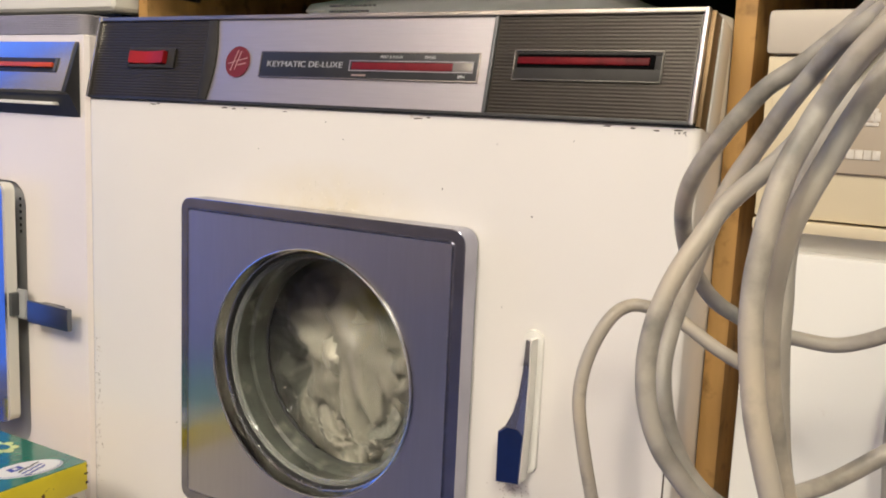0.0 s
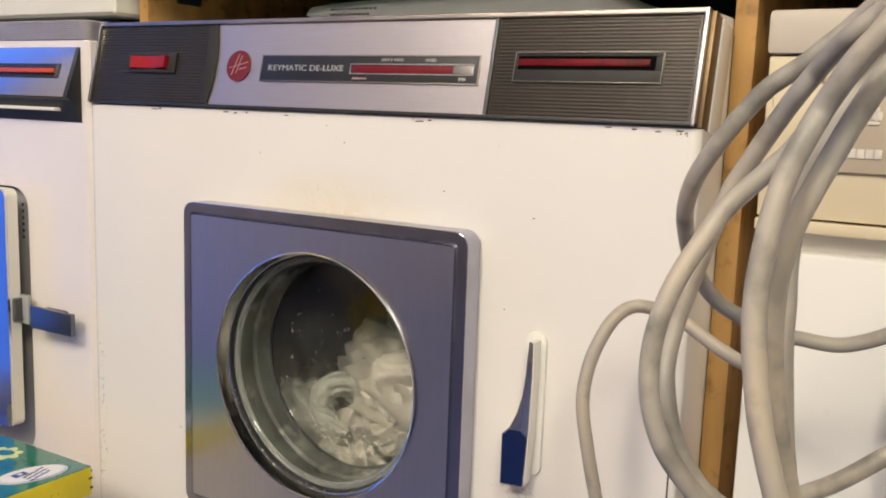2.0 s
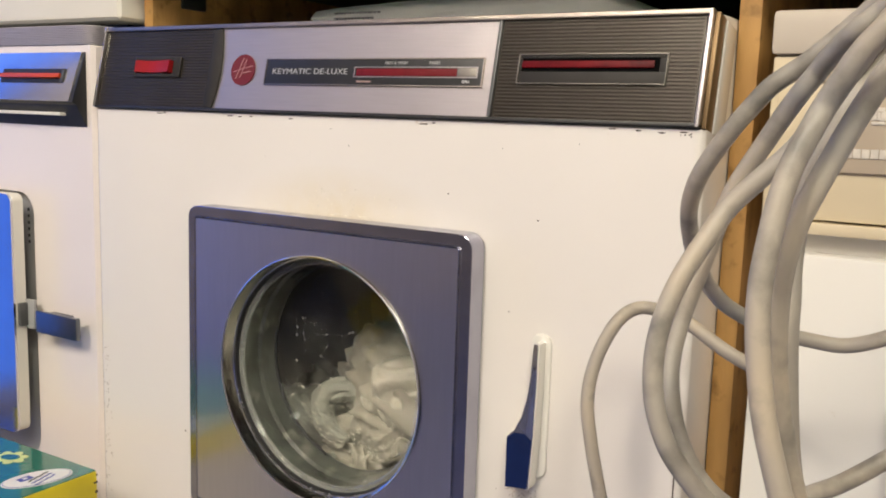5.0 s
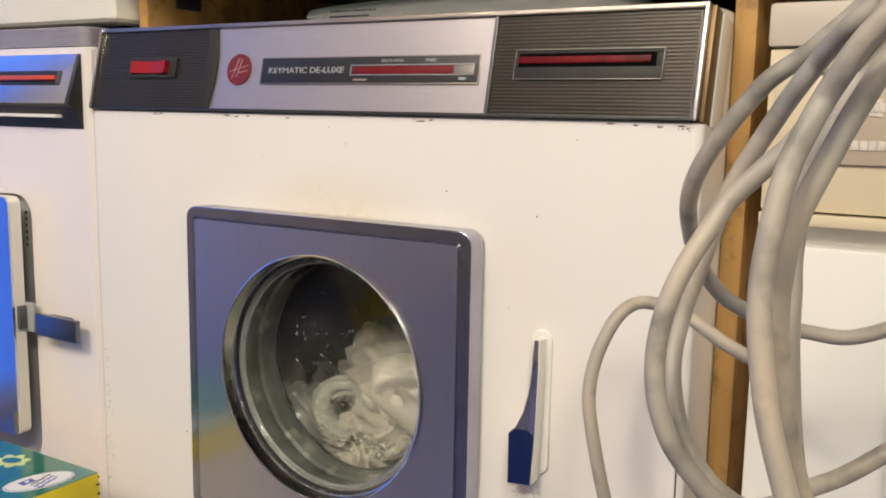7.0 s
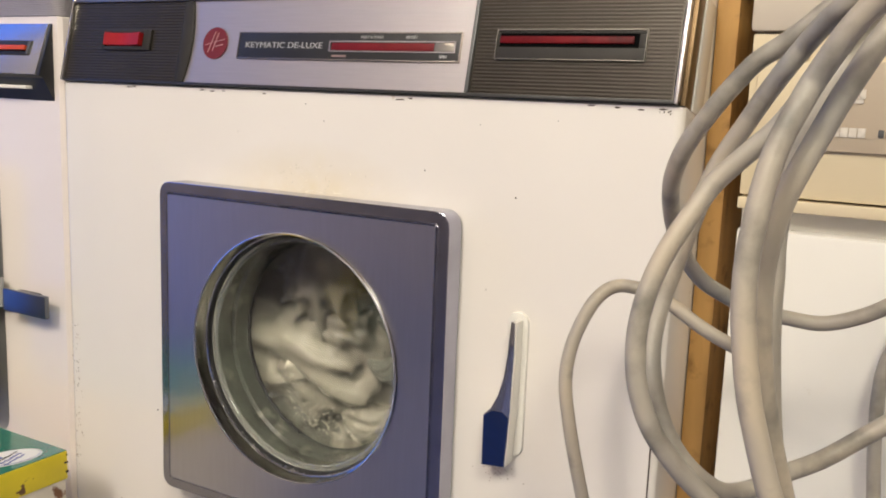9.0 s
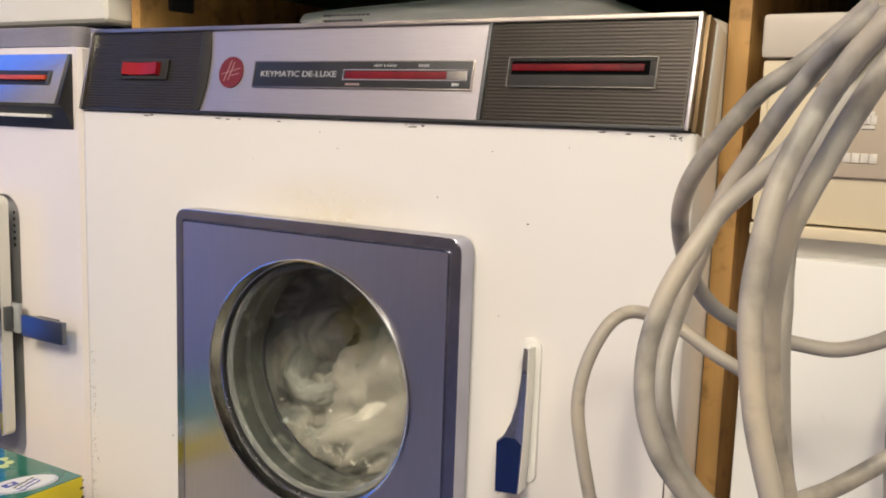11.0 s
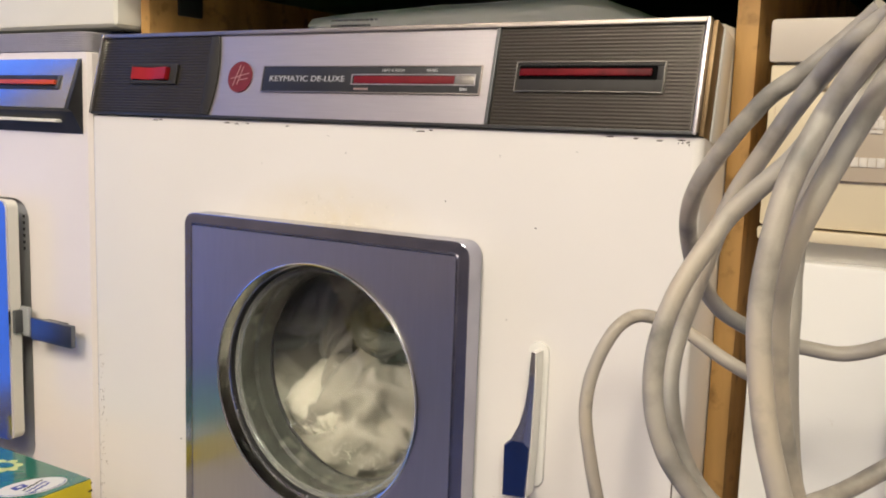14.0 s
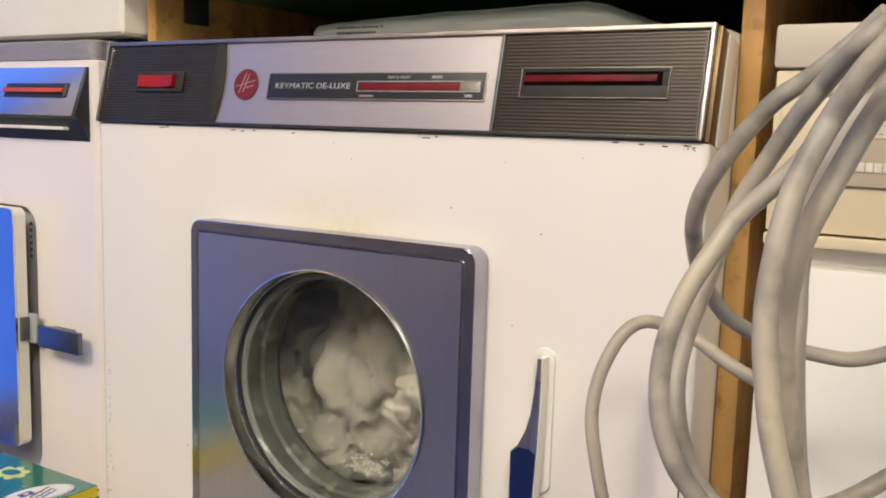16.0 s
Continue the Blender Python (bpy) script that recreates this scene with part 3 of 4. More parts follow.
def drum_mesh():
    bm = lathe([(0.108, 0.047), (0.112, 0.045), (0.205, 0.048), (0.212, 0.056), (0.212, 0.33), (0.200, 0.342), (0.11, 0.350), (0.1, 0.344), (0.03, 0.342), (0.001, 0.342)], 0, 0, 72)
    for k in range(3):
        a = 2 * math.pi * k / 3 + 0.5
        own = bmesh.new()
        prof = [(-0.03, 0.213), (-0.014, 0.178), (0.0, 0.170), (0.014, 0.178), (0.03, 0.213)]
        rows = []
        for y in (0.058, 0.33):
            rows.append([own.verts.new((r * math.cos(a) - s * math.sin(a), y, r * math.sin(a) + s * math.cos(a))) for s, r in prof])
        for i in range(4):
            own.faces.new((rows[0][i], rows[0][i + 1], rows[1][i + 1], rows[1][i]))
        own.faces.new(rows[0]), own.faces.new(rows[1])
        me = bpy.data.meshes.new("tmp")
        own.to_mesh(me)
        own.free()
        bm.from_mesh(me)
        bpy.data.meshes.remove(me)
    return bm


WM, DRUM = main_machine()


def fleck(name, parent, x, z, w, h, seed, y=-0.0003, material=None):
    """A thin uneven fleck of lost paint on the front."""
    rr = random.Random(seed)
    k = 9
    pts = [(x + w * math.cos(2 * math.pi * i / k) * rr.uniform(0.5, 1.1), z + h * math.sin(2 * math.pi * i / k) * rr.uniform(0.45, 1.15)) for i in range(k)]
    return part(name, prism(pts, y, 0.0004), material or CHIP, parent)


def wear():
    rr = random.Random(11)
    body = [o for o in WM.children if o.name.startswith("body")][0]
    # dark slit where the side sheet meets the front
    part("edge_slit", box(0.5520, 0.5527, -0.0004, 0.0004, 0.10, 0.532), CHIP, body)
    # along the upper edge of the front
    for x, w in ((0.083, 0.006), (0.090, 0.003), (0.168, 0.005), (0.178, 0.004), (0.19, 0.003), (0.232, 0.003), (0.355, 0.006), (0.364, 0.003), (0.498, 0.004), (0.515, 0.003), (0.53, 0.004), (0.544, 0.004)):
        fleck("paint_chip", body, x, 0.7368 + rr.uniform(-0.0006, 0.0010), w * 0.8, 0.0006, rr.random())
    for k in range(6):
        fleck("paint_chip", body, rr.uniform(0.5400, 0.5500), rr.uniform(0.7345, 0.7380), rr.uniform(0.0003, 0.0008), rr.uniform(0.0003, 0.0008), rr.random())
    # single specks
    for x, z, w in ((0.449, 0.675, 0.0011), (0.378, 0.688, 0.0010), (0.289, 0.718, 0.0008), (0.112, 0.457, 0.0013), (0.272, 0.730, 0.0007), (0.205, 0.706, 0.0006), (0.42, 0.722, 0.0006), (0.476, 0.727, 0.0007), (0.43, 0.61, 0.0008), (0.135, 0.415, 0.001)):
        fleck("speck", body, x, z, w * 0.7, w * 0.6, rr.random())
    # scuffed left edge
    for k in range(60):
        z = 0.37 + 0.15 * rr.random() ** 0.8
        fleck("scuff", body, 0.0075 + rr.gauss(0, 0.0026), z, rr.uniform(0.0003, 0.0008), rr.uniform(0.0004, 0.0014), rr.random(), material=SCUFF)
    # faint rust stains over the door
    for k in range(50):
        x, z = rr.gauss(0.285, 0.022), 0.6645 + abs(rr.gauss(0, 0.016))
        fleck("rust_speck", body, x, z, rr.uniform(0.0003, 0.0009), rr.uniform(0.0003, 0.0010), rr.random(), material=STAIN)
    for k in range(16):
        fleck("rust_speck", body, rr.gauss(0.29, 0.02), 0.664 + rr.uniform(0, 0.0016), rr.uniform(0.0012, 0.003), rr.uniform(0.0003, 0.0007), rr.random(), material=STAIN)
    # dirt under the lever
    for k in range(60):
        fleck("dirt_speck", body, 0.445 + rr.gauss(0, 0.008), 0.4835 + rr.gauss(0, 0.0035), rr.uniform(0.0003, 0.0008), rr.uniform(0.0003, 0.0008), rr.random(), material=SCUFF)


STAIN = mat("pale_rust_stain", (0.755, 0.70, 0.58), 0.6, 0, 0.25, 90)
SCUFF = mat("grey_scuff", (0.50, 0.44, 0.39), 0.8, 0, 0.3, 90)
wear()


def lever():
    lv = thing("door_lever_fitting", "blue-reflecting chrome door lever in a pale recess", "handle", (0.455, 0, 0.54))
    pts = [(x - 0.455, z - 0.54) for x, z in rounded(0.4490, 0.4640, 0.497, 0.5985, 0.0070, 8)]
    part("mount", prism(pts, -0.0025, 0.0005, bevel=0.0012), ENAMEL, lv, "pale mounting plate")
    out = [(-0.0152, -0.0493), (0.0025, -0.0475), (0.0046, -0.010), (0.0056, 0.0330), (0.0053, 0.0542), (0.0020, 0.0545), (0.0012, 0.0430), (0.0006, 0.0318), (-0.0014, 0.0158), (-0.0048, 0.0033), (-0.0100, -0.0075), (-0.0154, -0.0130)]
    part("lever", prism(out, -0.0150, -0.0128, bevel=0.0010), CHROME, lv, "polished chrome lever face")
    part("lever_body", prism([(x * 0.97, z * 0.99) for x, z in out], -0.0128, -0.0025), ENAMEL, lv, "white lever body")
    # thin navy plate laid over the lower part of the lever face
    lower_plate = [(-0.0146, -0.0486), (0.0019, -0.0468), (0.0038, -0.0125), (-0.0010, -0.0085), (-0.0092, -0.0090), (-0.0148, -0.0138)]
    part("lower_plate", prism(lower_plate, -0.0156, -0.0149, bevel=0.0004), mat("navy_coat", (0.012, 0.028, 0.12), 0.16, 0.5, 0.15, 60, coat=0.6), lv, "navy blue plate over the lower lever face")
    return lv


lever()

# ---------------------------------------------------------------- neighbours and shelf unit
def shelf_unit():
    su = thing("shelf_unit", "chipboard shelf unit with dark green shelf over the machines", "shelf", (0.28, 0.3, 0))
    off = Vector((-0.28, -0.3, 0))
    def b(name, *a, material=WOOD, label="", bev=0.0008):
        bm = box(*a, bev)
        bmesh.ops.translate(bm, verts=bm.verts[:], vec=off)
        return part(name, bm, material, su, label)
    b("side_panel", 0.5574, 0.5715, 0.055, 0.62, 0.0, 1.5, label="orange-brown chipboard upright")
    b("hanging_panel", -0.0075, 0.0045, 0.063, 0.62, 0.8125, 1.5, label="brown chipboard upright")
    b("shelf", 0.0047, 0.5572, 0.022, 0.62, 0.868, 0.888, material=GREENPAINT, label="dark green painted shelf")
    b("back_board", 0.0047, 0.5572, 0.605, 0.62, 0.812, 1.5, material=GREENPAINT)
    b("shelf", 0.574, 1.15, 0.0, 0.62, 0.868, 0.888, material=GREENPAINT)
    b("back_board", 0.574, 1.15, 0.605, 0.62, 0.80, 1.5, material=GREENPAINT)
    b("bracket", 0.0047, 0.009, 0.097, 0.128, 0.838, 0.868, material=BLACK, label="small black corner bracket", bev=0.002)


shelf_unit()


def neighbour_left():
    wm = thing("washing_machine", "white enamel washing machine with its door ajar", "washing machine", (-0.28, 0.3, 0))
    inv = Matrix.Translation((0.28, -0.3, 0))
    def b(name, bm, material, label="", parent=None, smooth=True):
        bmesh.ops.transform(bm, matrix=inv, verts=bm.verts[:])
        return part(name, bm, material, parent or wm, label, smooth=smooth)
    # casing with a rectangular door opening
    hx0, hx1, hz0, hz1 = -0.47, -0.0972, 0.385, 0.655
    bm = bmesh.new()
    outer, inner = rounded(-0.56, -0.0068, 0.03, 0.796, 0.002), rounded(hx0, hx1, hz0, hz1, 0.022)
    for y in (0.0,):
        a = [bm.verts.new((x, y, z)) for x, z in outer]
        c = [bm.verts.new((x, y, z)) for x, z in inner]
        d = [bm.verts.new((x, 0.03, z)) for x, z in inner]
        k = len(a)
        for i in range(k):
            bm.faces.new((a[i], a[(i + 1) % k], c[(i + 1) % k], c[i]))
            bm.faces.new((c[i], c[(i + 1) % k], d[(i + 1) % k], d[i]))
        e = [bm.verts.new((x + (0.0025 if x > -0.2 else -0.0025), 0.004, z)) for x, z in outer]
        f = [bm.verts.new((x + (0.0025 if x > -0.2 else -0.0025), 0.56, z)) for x, z in outer]
        for i in range(k):
            bm.faces.new((a[i], a[(i + 1) % k], e[(i + 1) % k], e[i]))
            bm.faces.new((e[i], e[(i + 1) % k], f[(i + 1) % k], f[i]))
    b("body", bm, ENAMEL_OLD, "glossy white enamel casing")
    b("tub_front", plate_hole(rounded(-0.469, -0.098, 0.386, 0.654, 0.021), -0.29, 0.52, 0.132, 0.008, 0.012), TUBGREY, "grey tub front behind the open door")
    for k in range(6):
        b("vent_hole", prism([(-0.1168 + 0.0016 * math.cos(a), 0.6368 - 0.0065 * k + 0.0020 * math.sin(a)) for a in (0.8, 2.37, 3.94, 5.51)], 0.0072, 0.0085), BLACK)
    b("tub", lathe([(0.132, 0.011), (0.130, 0.06), (0.2, 0.065), (0.2, 0.3), (0.001, 0.3)], -0.29, 0.52, 48), STEELDARK)
    # ribbed silver edge of the top
    bm = bmesh.new()
    n = 11
    zs, outs = [], []
    for i in range(n):
        z = 0.7965 + i * 0.0175 / n
        for f, o in ((0.0, 0.0), (0.25, 0.0016), (0.5, 0.0016), (0.85, 0.0)):
            zs.append(z + f * 0.0175 / n), outs.append(o)
    path = [(-0.56, 0.0, 0, -1), (-0.016, 0.0, 0, -1)]
    for i in range(1, 6):
        a = radians(90 * i / 6)
        path.append((-0.016 + 0.009 * math.sin(a), 0.009 - 0.009 * math.cos(a), math.sin(a), -math.cos(a)))
    path += [(-0.007, 0.009, 1, 0), (-0.007, 0.5, 1, 0)]
    grid = [[bm.verts.new((x + nx * o, y + ny * o, z)) for z, o in zip(zs, outs)] for x, y, nx, ny in path]
    for p, q in zip(grid, grid[1:]):
        for i in range(len(zs) - 1):
            bm.faces.new((p[i], q[i], q[i + 1], p[i + 1]))
    b("ribbed_edge", bm, EDGESILVER, "ribbed silver edge strip")
    b("worktop", box(-0.56, -0.009, 0.004, 0.56, 0.796, 0.8135, 0.001), DARKGREY)
    # wedge shaped console
    bm = bmesh.new()
    prof = [(-0.0005, 0.7895), (-0.0165, 0.7440), (-0.0120, 0.7415), (-0.0005, 0.7215)]
    e0 = [bm.verts.new((-0.5, y, z)) for y, z in prof]
    e1 = [bm.verts.new((-0.0125, y, z)) for y, z in prof]
    bm.faces.new(e0), bm.faces.new(e1[::-1])
    for i in range(4):
        bm.faces.new((e0[i], e0[(i + 1) % 4], e1[(i + 1) % 4], e1[i]))
    con = b("console", bm, BLACK, "dark wedge console", smooth=False)
    V = Vector((0, 0.016, 0.0455)).normalized()
    W = Vector((0, -V.z, V.y))
    m = inv @ Matrix(((1, 0, 0, 0), (0, -W.y, V.y, -0.0165), (0, -W.z, V.z, 0.7440), (0, 0, 0, 1)))
    pl = part("face_plate", box(-0.5, -0.0165, -0.0012, 0.0005, 0.0005, 0.0477, 0.0004), mat("mirror_aluminium", (0.72, 0.74, 0.78), 0.22, 1, 0.03, 30, 0.03, 300), wm, "bright aluminium plate", m=m)
    part("slot", box(-0.125, -0.030, -0.0018, -0.0010, 0.0175, 0.0315, 0.0004), BLACK, pl)
    part("key", box(-0.125, -0.0345, -0.0052, -0.0018, 0.0215, 0.0262, 0.0012), ORANGE, pl, "orange-red key edge")
    part("slot_end", box(-0.0345, -0.0305, -0.0030, -0.0018, 0.0185, 0.0305, 0.0005), DARKGREY, pl)
    b("pull_bar", box(-0.2, -0.034, -0.0135, -0.006, 0.7315, 0.7345, 0.001), OFFWHITE, "pale pull bar under the console", con)
    # door ajar
    dm = inv @ Matrix.Translation((-0.0975, -0.0245, 0)) @ Matrix.Rotation(radians(2.0), 4, "Z")
    d = part("door", prism(rounded(-0.37, 0.0, 0.417, 0.655, 0.008), 0.002, 0.0135), OFFWHITE, wm, "mirror-bright door standing ajar", m=dm)
    part("door_skin", prism(rounded(-0.37, 0.0, 0.417, 0.655, 0.008), -0.0005, 0.002), mat("mirror_steel", (0.62, 0.65, 0.72), 0.14, 1, 0.04, 20), d, "polished steel skin", smooth=False)
    part("catch", box(-0.001, 0.004, 0.004, 0.0125, 0.525, 0.548, 0.001), DARKGREY, d)
    part("catch_plate", box(-0.002, 0.012, 0.0126, 0.0165, 0.522, 0.551, 0.001), TUBGREY, d)
    b("latch_stem", box(-0.0700, -0.0400, -0.0125, 0.0, 0.5275, 0.5405, 0.001), DARKGREY)
    b("latch", box(-0.0745, -0.0135, -0.0175, -0.0125, 0.5222, 0.5435, 0.0010), mat("latch_steel", (0.20, 0.215, 0.24), 0.34, 1, 0.05, 20), "polished steel door latch")
    return wm


neighbour_left()


def top_appliance():
    bm = box(-0.55, -0.012, 0.037, 0.5, 0.8215, 1.2, 0.008, 3)
    ob = thing("white_appliance", "off-white box-shaped appliance standing on the washing machine", "appliance", (-0.28, 0.27, 0.8145))
    bmesh.ops.translate(bm, verts=bm.verts[:], vec=(0.28, -0.27, -0.8145))
    part("casing", bm, OFFWHITE, ob)
    for x in (-0.22, 0.22):
        part("foot", box(x - 0.02, x + 0.02, -0.2, 0.2, 0.0, 0.0072), BLACK, ob)


top_appliance()


def neighbour_right():
    wm = thing("tumble_dryer", "white and cream front loader with a taupe control band", "dryer", (0.86, 0.3, 0))
    inv = Matrix.Translation((-0.86, -0.3, 0))
    def b(name, bm, material, label="", parent=None, m=None):
        if m is None:
            bmesh.ops.transform(bm, matrix=inv, verts=bm.verts[:])
        return part(name, bm, material, parent or wm, label, m=m)
    x0, x1 = 0.5885, 1.14
    b("body", box(x0, x1, 0.02, 0.56, 0.03, 0.6680, 0.003), ENAMEL, "white enamel casing")
    b("recessed_strip", box(x0 + 0.0005, x1, 0.031, 0.55, 0.6682, 0.6799), ENAMEL)
    b("plinth", box(x0 + 0.01, x1 - 0.01, 0.03, 0.55, 0, 0.03), DARKGREY)
    b("top_lid", box(x0 - 0.0015, x1, 0.017, 0.56, 0.7845, 0.810, 0.003), DULLWHITE, "yellowed off-white top lid")
    b("console", box(x0, x1, 0.020, 0.56, 0.6885, 0.7835, 0.0015), CREAM, "cream control console")
    b("ledge", box(x0, x1, 0.0165, 0.56, 0.6802, 0.6872, 0.0012), CREAM, "cream ledge under the console")
    band = b("control_band", box(0.628, x1 - 0.01, 0.0175, 0.0205, 0.7172, 0.7680, 0.001), TAUPE, "taupe band with white lettering")
    b("drawer_pull", box(0.604, 0.621, 0.0165, 0.0205, 0.7690, 0.7755, 0.001), TAUPE)
    b("drawer_front", box(0.593, 0.6275, 0.018, 0.0205, 0.7180, 0.7680, 0.0015), CREAM)
    for k in range(5):
        bm = box(0.6325 + k * 0.0046, 0.6366 + k * 0.0046, 0.0168, 0.0176, 0.7258, 0.7312, 0.0003)
        b("logo_bar", bm, WORNINK, "white logo shape", band)
    for k in range(5):
        b("lettering_bar", box(0.6615 + k * 0.004, 0.6645 + k * 0.004, 0.0168, 0.0176, 0.7265, 0.7308, 0.0003), DARKGREY, "", band)
    for dx, dz, w, h in ((0.0, 0.0042, 0.0030, 0.0012), (-0.0028, 0.0006, 0.0016, 0.0026), (0.0028, 0.0006, 0.0016, 0.0026), (0.0, 0.0004, 0.0010, 0.0022), (0.0, -0.0036, 0.0036, 0.0010), (-0.0017, 0.0030, 0.0008, 0.0008), (0.0017, -0.0018, 0.0010, 0.0008)):
        b("emblem_piece", box(0.6487 + dx - w, 0.6487 + dx + w, 0.0168, 0.0176, 0.7495 + dz - h, 0.7495 + dz + h, 0.0003), WORNINK, "", band)
    return wm


neighbour_right()


def blue_bag():
    bm = bmesh.new()
    bmesh.ops.create_icosphere(bm, subdivisions=3, radius=1)
    for v in bm.verts:
        n = noise.noise(v.co * 2.2)
        v.co = Vector((v.co.x * 0.2, v.co.y * 0.14, 0.022 + max(-0.022, v.co.z * 0.021 * (1 + 0.4 * n))))
    ob = part("dark_blue_bag", bm, mat("dark_blue_fabric", (0.03, 0.04, 0.13), 0.6, 0, 0.4, 30, 0.4, 80))
    ob.location = (0.80, 0.26, 0.8105)
    tagged(ob, "dark navy fabric bundle lying on the dryer", "bundle")


blue_bag()


def plastic_bag():
    """A flat, soft packet: a rounded slab, puffed in the middle and pinched towards one end."""
    bm = bmesh.new()
    bmesh.ops.create_cube(bm, size=2)
    bmesh.ops.subdivide_edges(bm, edges=bm.edges[:], cuts=22, use_grid_fill=True)
    for v in bm.verts:
        x, y, z = v.co
        d = (abs(x) ** 10 + abs(y) ** 16 + abs(z) ** 4) ** (-1 / 6) if max(abs(x), abs(y), abs(z)) > 0.999 else 1
        k = min(1.0, d)
        x, y, z = x * (0.96 + 0.04 * k), y * k, z * k
        pinch = max(0.0, x - 0.62) / 0.38
        high = 0.0158 * (1 + 0.10 * x) * (1 - 0.62 * pinch ** 1.6) * (1 - 0.10 * max(0.0, -x))
        crease = noise.noise(Vector((x * 5, y * 4, z * 2 + 3))) * 0.0011 + noise.noise(Vector((x * 15, y * 9, z * 5))) * 0.0006
        if x < -0.9:
            crease += 0.0012 * math.sin(z * 9 + y * 5)
        low = max(0.0, (z + 1) * high + crease * (1 if z > -0.8 else 0))
        v.co = Vector((x * 0.165 + noise.noise(Vector((y * 3, z * 2, 7))) * 0.003, y * 0.1 + crease * 1.5, low))
    ob = part("plastic_packet", bm, PAPERBAG)
    ob.location = (0.312, 0.215, 0.8112)
    tagged(ob, "soft white plastic packet lying on the machine's lid", "packet")
    rr = random.Random(8)
    for dz, width, dy in ((0.0, 0.049, -0.1010), (-0.0048, 0.043, -0.1018)):
        x = -0.129
        while x < -0.129 + width:
            w = rr.uniform(0.0012, 0.0045)
            part("lettering_bar", box(x, x + w, dy, dy + 0.006, 0.0182 + dz, 0.0198 + dz), PRINT, ob, "faint dark print")
            x += w + 0.0020


PRINT = mat("grey_print", (0.22, 0.22, 0.22), 0.6)
plastic_bag()


def detergent_box():
    ob = thing("detergent_box", "green and yellow detergent carton with an oval badge", "carton", (-0.04, -0.16, 0.0))
    inv = Matrix.Translation((0.04, 0.16, 0.0))
    def b(name, bm, material, label="", parent=None):
        bmesh.ops.transform(bm, matrix=inv, verts=bm.verts[:])
        return part(name, bm, material, parent or ob, label)
    x0, x1, y0, y1, zt = -0.145, 0.0630, -0.260, -0.0570, 0.427
    b("carton_body", box(x0 + 0.0012, x1 - 0.0012, y0 + 0.0012, y1 - 0.0012, 0.0, zt - 0.022, 0.0015), mat("white_card", (0.62, 0.57, 0.48), 0.5, 0, 0.12, 40, spots=(50, 0.6, 0.66, (0.16, 0.07, 0.03))), "scuffed white card sides")
    lid = b("lid", box(x0, x1, y0, y1, zt - 0.026, zt - 0.0008, 0.0012), YELLOW, "worn yellow lid edge")
    top = b("top_panel", box(x0 + 0.0006, x1 - 0.0008, y0 + 0.0006, y1 - 0.0006, zt - 0.0008, zt), GREEN, "glossy green top panel")
    def oval(name, cx, cy, rx, ry, z0, z1, material, turn, label="", parent=top):
        bm = bmesh.new()
        k = 40
        ring = []
        for i in range(k):
            a = 2 * math.pi * i / k
            u, v = rx * math.cos(a), ry * math.sin(a)
            ring.append((cx + u * math.cos(turn) - v * math.sin(turn), cy + u * math.sin(turn) + v * math.cos(turn)))
        lo, hi = [bm.verts.new((x, y, z0)) for x, y in ring], [bm.verts.new((x, y, z1)) for x, y in ring]
        bm.faces.new(hi), bm.faces.new(lo[::-1])
        for i in range(k):
            bm.faces.new((lo[i], lo[(i + 1) % k], hi[(i + 1) % k], hi[i]))
        return b(name, bm, material, label, parent)
    for dx, dy, dz, w in ((-0.002, 0.0, -0.004, 0.0008), (0.0, -0.002, -0.0105, 0.0010), (0.0, 0.0, -0.019, 0.0014)):
        b("worn_spot", box(x1 + dx - w, x1 + 0.0004, y1 + dy - w * 1.6, y1 + 0.0004, zt + dz - w, zt + dz + w * 0.6, 0.0003), CHIP, "rubbed brown corner", lid)
    tilt = radians(72)
    oval("badge_rim", 0.0385, -0.098, 0.0290, 0.0160, zt, zt + 0.0003, WHITEINK, tilt, "white oval badge")
    oval("badge_line", 0.0385, -0.098, 0.0277, 0.0149, zt + 0.0003, zt + 0.0005, BLUEINK, tilt)
    oval("badge_face", 0.0385, -0.098, 0.0271, 0.0144, zt + 0.0005, zt + 0.0007, WHITEINK, tilt)
    for k in range(3):
        for q in range(5):
            bm = box(-0.0008, 0.0008, -0.0021, 0.0021, 0, 0.0003)
            bmesh.ops.rotate(bm, verts=bm.verts[:], cent=(0, 0, 0), matrix=Matrix.Rotation(0.5 - 0.35 * ((q + k) % 3), 3, "Z"))
            bmesh.ops.translate(bm, verts=bm.verts[:], vec=(0.0405 + 0.005 * k - 0.0015 * q, -0.106 + 0.0048 * q, zt + 0.0007))
            b("lettering_bar", bm, BLUEINK if k else BLACK, "", top)
    b("blue_mark", box(0.0290, 0.0365, -0.1115, -0.0995, zt + 0.0007, zt + 0.001), BLUEINK, "dark blue printed mark", top)
    b("blue_mark_hole", box(0.0312, 0.0345, -0.1075, -0.1035, zt + 0.001, zt + 0.0012), WHITEINK, "", top)
    for q in range(7):
        a = q * 0.9
        oval("flower_print", -0.022 + 0.011 * math.cos(a), -0.083 + 0.0085 * math.sin(a), 0.006, 0.0045, zt, zt + 0.0002 + 0.00005 * q, mat("pale_green_ink", (0.62, 0.68, 0.30), 0.4), a)
    oval("flower_print", -0.022, -0.083, 0.009, 0.006, zt + 0.0006, zt + 0.0008, GREEN, 0.3)
    return ob


detergent_box()


